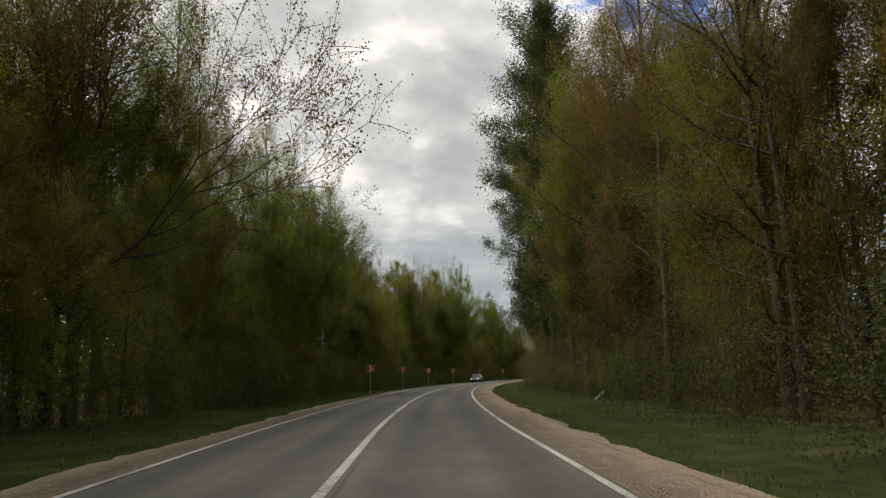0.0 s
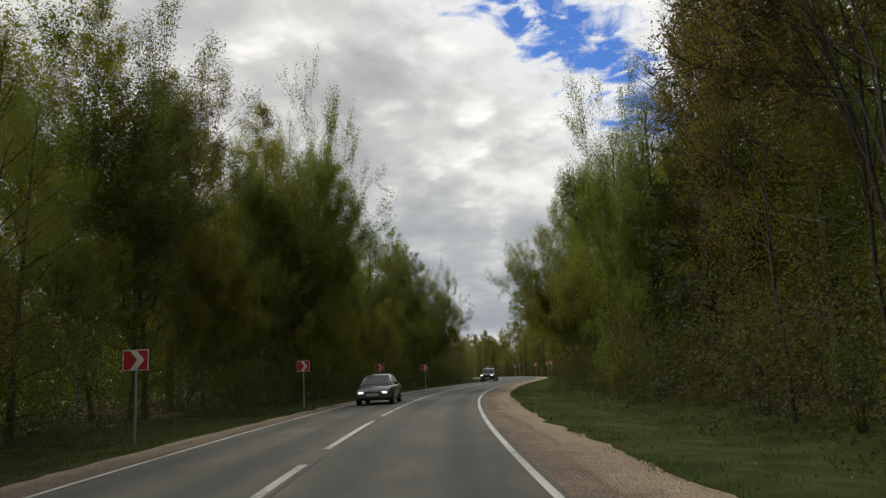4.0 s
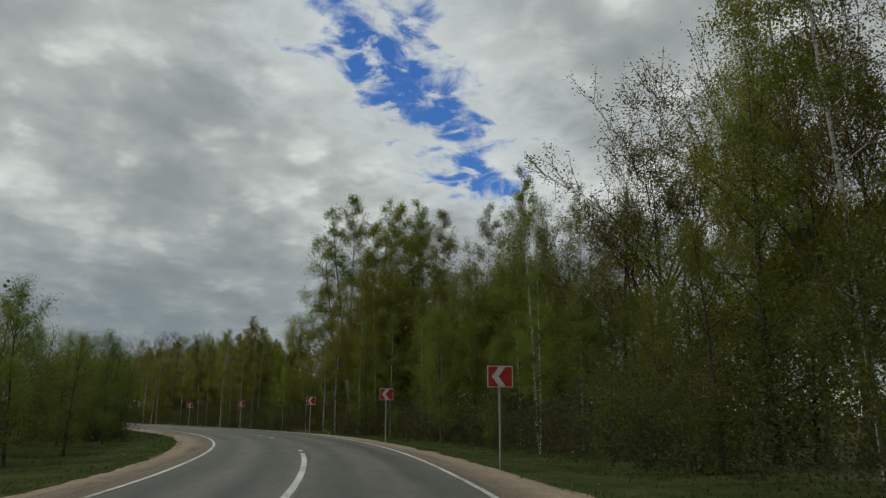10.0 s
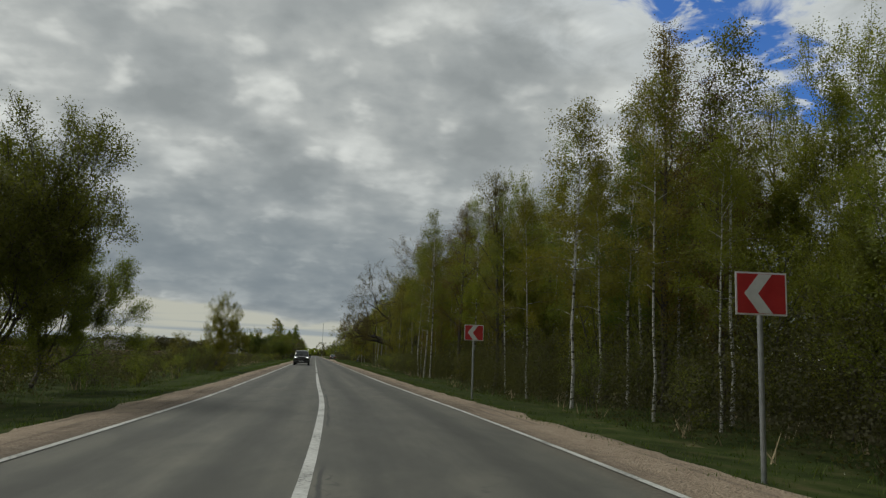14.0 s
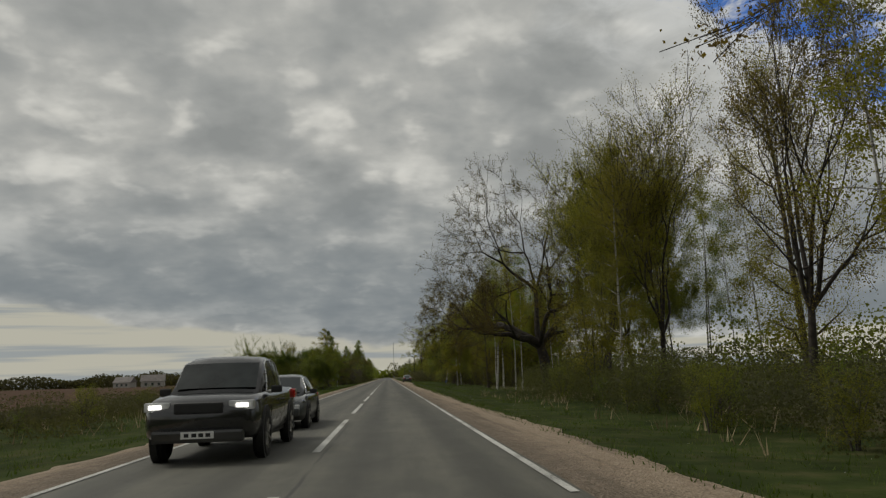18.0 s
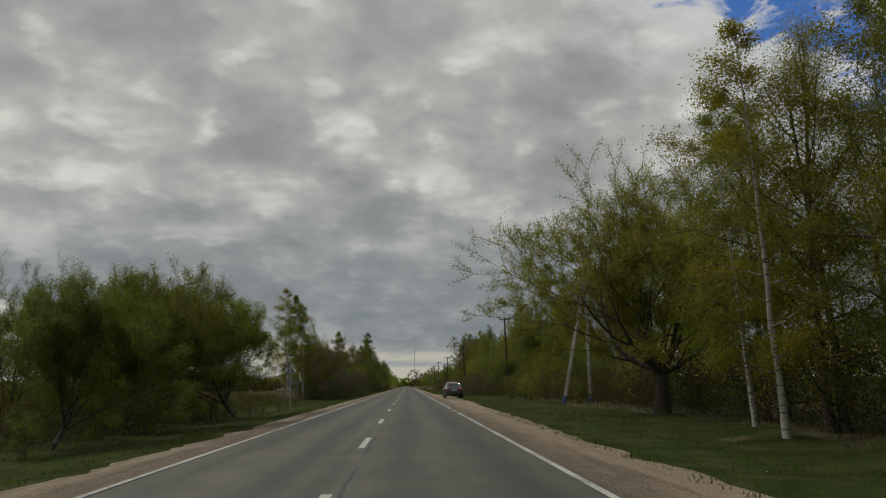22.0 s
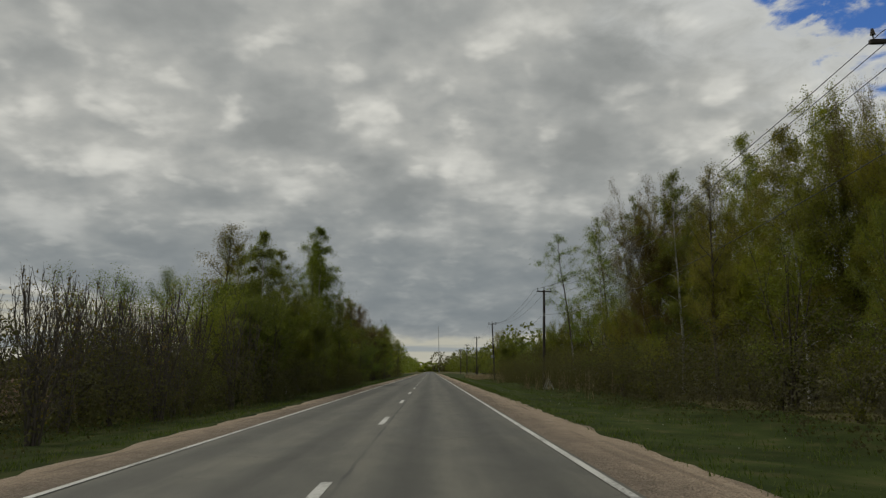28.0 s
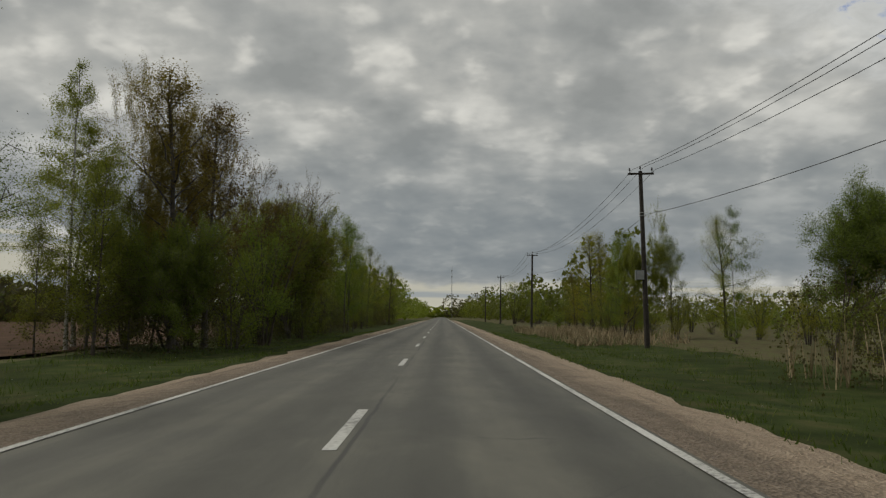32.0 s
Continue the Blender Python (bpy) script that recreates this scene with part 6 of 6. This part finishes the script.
def flowers(count, s0, s1, lo, hi):
    """Small white blossoms standing in the grass."""
    rng = np.random.default_rng(77)
    s, side = rng.uniform(s0, s1, count), rng.choice((-1, 1, 1), count)
    xy = np.array([road(a, b) for a, b in zip(s, side * rng.uniform(lo, hi, count))])
    P = np.c_[xy, ground_z(xy[:, 0], xy[:, 1]) + rng.uniform(0.07, 0.13, count)]
    v, f = leaf_quads(P, 0.022, rng, 0.0, 1.0, 0.3)
    tagged(new("white_flowers", mesh_of("white_flowers", v, f, M_WHITE)), "tiny white blossoms in the verge grass", "flowers", kind="stuff")


flowers(1100, -260, 407, 5.8, 9.5)

distant_wood("deep_wood", "dense spring wood behind the first trees", belt_spots(-330, -72, -38, -16, 210, 16, 22, 2.8, 1), 900, 0.27, M_LEAF)
distant_wood("deep_wood", "dense spring wood behind the roadside trees", belt_spots(-330, -80, 17, 40, 200, 15, 21, 2.8, 2), 900, 0.27, M_LEAF)
distant_wood("deep_wood", "young wood behind the birch belt", belt_spots(-44, 84, 14, 32, 131, 8, 13, 2.2, 9), 620, 0.25, M_YELLOW)
distant_wood("deep_wood", "low growth behind the birches and the oak", belt_spots(-44, 120, 15, 34, 180, 2.4, 4.6, 2.1, 3), 420, 0.16, M_LEAF)
distant_wood("deep_wood", "low growth behind the birches by the willow", belt_spots(152, 217, 15, 34, 90, 2.4, 4.6, 2.1, 14), 420, 0.16, M_LEAF)
distant_wood("deep_wood", "shaded growth deep inside the wood", belt_spots(-340, -70, -62, -22, 300, 5, 10, 4.0, 12), 320, 0.40, M_LEAF)
distant_wood("deep_wood", "shaded growth deep inside the wood", belt_spots(-340, -60, 22, 60, 300, 5, 10, 4.0, 13), 320, 0.40, M_LEAF)
distant_wood("deep_wood", "low growth inside the wood", belt_spots(-330, -68, -24, -12, 150, 3, 6, 2.2, 4), 380, 0.20, M_LEAF)
distant_wood("deep_wood", "low growth inside the wood", belt_spots(-330, -30, 14, 26, 150, 3, 6, 2.2, 5), 380, 0.20, M_LEAF)
distant_wood("deep_wood", "low wood on the inner side of the bend", belt_spots(-66, -22, -40, -14, 60, 7, 11, 2.6, 8), 420, 0.28, M_LEAF)
for words, *where in (("dense brown and green undergrowth along the forest edge", -330, -64, -14.5, -8.6, 720, 2.2, 5.5, 1.8, 21),
                      ("dense brown and green undergrowth along the forest edge", -330, -55, 9.2, 15.5, 760, 2.2, 5.5, 1.8, 22),
                      ("low brown scrub under the birches", -60, 74, 8.9, 14, 406, 1.6, 3.4, 1.5, 23),
                      ("low brown scrub beside the oak", 72, 122, 9.8, 16, 160, 1.2, 2.3, 1.4, 24),
                      ("brown scrub under the roadside trees", 153, 222, 12.6, 18, 215, 1.6, 3.2, 1.5, 34),
                      ("low weeds behind the oak", 122, 153, 14.5, 24, 130, 0.7, 1.8, 1.4, 36),
                      ("undergrowth inside the left bend", -68, -16, -15, -9.6, 60, 2.2, 4.6, 1.7, 25),
                      ("scrub on the inner verge of the bend", -30, -2, -12.5, -7.6, 60, 1.6, 3.4, 1.3, 32),
                      ("rough weeds along the field edge", 67, 245, -17, -10, 290, 0.5, 1.3, 1.3, 33),
                      ("low scrub on the verge before the field", -22, 69, -12.5, -8.2, 98, 1.0, 2.2, 1.4, 30),
                      ("scrub between the willows", 186, 206, -15, -9.4, 36, 1.2, 2.6, 1.5, 26),
                      ("hedge of scrub along the field", 270, 392, -12.5, -7, 416, 1.4, 3.5, 1.2, 27),
                      ("scrub under the power line", 251, 397, 9.6, 16.5, 483, 1.6, 3.4, 1.4, 28),
                      ("low dark hedge along the field", 251, 274, -12, -7.6, 68, 0.7, 1.4, 1.2, 35),
                      ("scrub behind the parked car", 222, 256, 12.6, 17, 73, 1.6, 3.2, 1.4, 31),
                      ("hedge of scrub along the field", 405, 517, -14, -8.2, 210, 2.2, 4.2, 1.6, 29)):
    distant_wood("undergrowth", words, belt_spots(*where), 600, 0.074, M_UNDER, True)
distant_wood("far_wood", "low dark line of woods across the field", [(x, 560 + 0.25 * abs(x) + 60 * math.sin(x * 0.02), 8.0 + 2.0 * math.sin(x * 0.11) + 1.0 * math.sin(x * 0.4), 9.0) for x in np.arange(-700, -60, 5.0)], 260, 1.5, M_UNDER)
distant_wood("far_wood", "distant woods on the horizon", [(x, 1250 + 90 * math.sin(x * 0.013), 16 + 4 * math.sin(x * 0.07), 15.0) for x in np.arange(-1300, -20, 11.0)], 200, 2.8, M_UNDER)
distant_wood("far_wood", "distant woods beside the straight road", [(x, 900 + 60 * math.sin(x * 0.05), 15 + 4 * math.sin(x * 0.3), 8.0) for x in np.arange(8, 220, 6.0)], 240, 1.7, M_UNDER)
distant_wood("far_wood", "scrub and trees behind the power line", belt_spots(291, 392, 22, 34, 80, 5, 9, 2.6, 6), 260, 0.40, M_YELLOW)
distant_wood("far_wood", "low scrub behind the power line", belt_spots(377, 687, 24, 70, 170, 2.0, 4.5, 3.2, 7), 260, 0.32, M_LEAF)
distant_wood("far_wood", "trees along the far part of the road", belt_spots(467, 927, 15, 34, 90, 7, 13, 3.6, 10), 160, 0.8, M_LEAF)
distant_wood("far_wood", "trees along the far part of the road", belt_spots(477, 927, -24, -10, 90, 8, 12, 3.4, 11), 160, 0.8, M_LEAF)
distant_wood("far_wood", "woods closing the view along the road", [(x, 1120.0 + 30 * math.sin(x), 8 + 3 * math.sin(x * 0.5), 9.0) for x in np.arange(-70, 70, 6.0)], 70, 4.0, M_LEAF)

M_WALL = surface("pale_house_wall", [(0.3, (0.30, 0.285, 0.26)), (0.7, (0.42, 0.405, 0.375))], 1.0, 5, 0.9, stain=0.2)
M_ROOF = surface("grey_roof_sheet", [(0.3, (0.10, 0.09, 0.085)), (0.7, (0.17, 0.15, 0.14))], 1.0, 5, 0.7)


def far_house(x, y, w, d, h, turn):
    hs = thing("house", Matrix.Translation((x, y, gz(x, y))) @ Matrix.Rotation(radians(turn), 4, "Z"), "small pale house with a grey gable roof beyond the field", "house", "houses beyond the field")
    bm = bmesh.new()
    box(bm, (w, d, h), (0, 0, h / 2 - 0.2))
    part("wall", bm, M_WALL, hs)
    a, r = w / 2 + 0.4, d / 2 + 0.4
    v = [(-a, -r, h - 0.3), (a, -r, h - 0.3), (a, r, h - 0.3), (-a, r, h - 0.3), (-a, 0, h + d * 0.38), (a, 0, h + d * 0.38)]
    mesh_part("roof", mesh_of("house_roof", v, [(0, 1, 5, 4), (2, 3, 4, 5), (0, 4, 3), (1, 2, 5), (3, 2, 1, 0)], M_ROOF), hs)
    for k in (-0.28, 0.0, 0.28):
        bm = bmesh.new()
        box(bm, (1.1, 0.08, 1.3), (k * w, -d / 2 - 0.03, h * 0.5), 0.02)
        win = part("window", bm, M_GLASS, hs)
        bm = bmesh.new()
        box(bm, (1.3, 0.12, 0.12), (k * w, -d / 2 - 0.06, h * 0.5 - 0.72))
        part("sill", bm, M_WALL, win)


for args in ((-118, 470, 11, 8, 3.4, 12), (-136, 482, 9, 7, 3.2, -8), (-215, 455, 14, 8, 3.6, 18), (-262, 470, 10, 8, 3.4, 5), (-62, 560, 12, 9, 4.0, 0)):
    far_house(*args)


def mast(x, y, h):
    ms = thing("radio_mast", Matrix.Translation((x, y, gz(x, y))), "thin tall mast at the far end of the road", "mast")
    bm = bmesh.new()
    rod(bm, (0, 0, -0.5), (0, 0, h), 0.45, 0.16, 10)
    part("shaft", bm, M_METAL, ms)
    for z in (h * 0.8, h * 0.92):
        bm = bmesh.new()
        rod(bm, (0, 0, z), (0, 0, z + 0.5), 0.7, 0.7, 12)
        part("antenna_ring", bm, M_METAL, ms)


mast(9.5, 1060.0, 46.0)
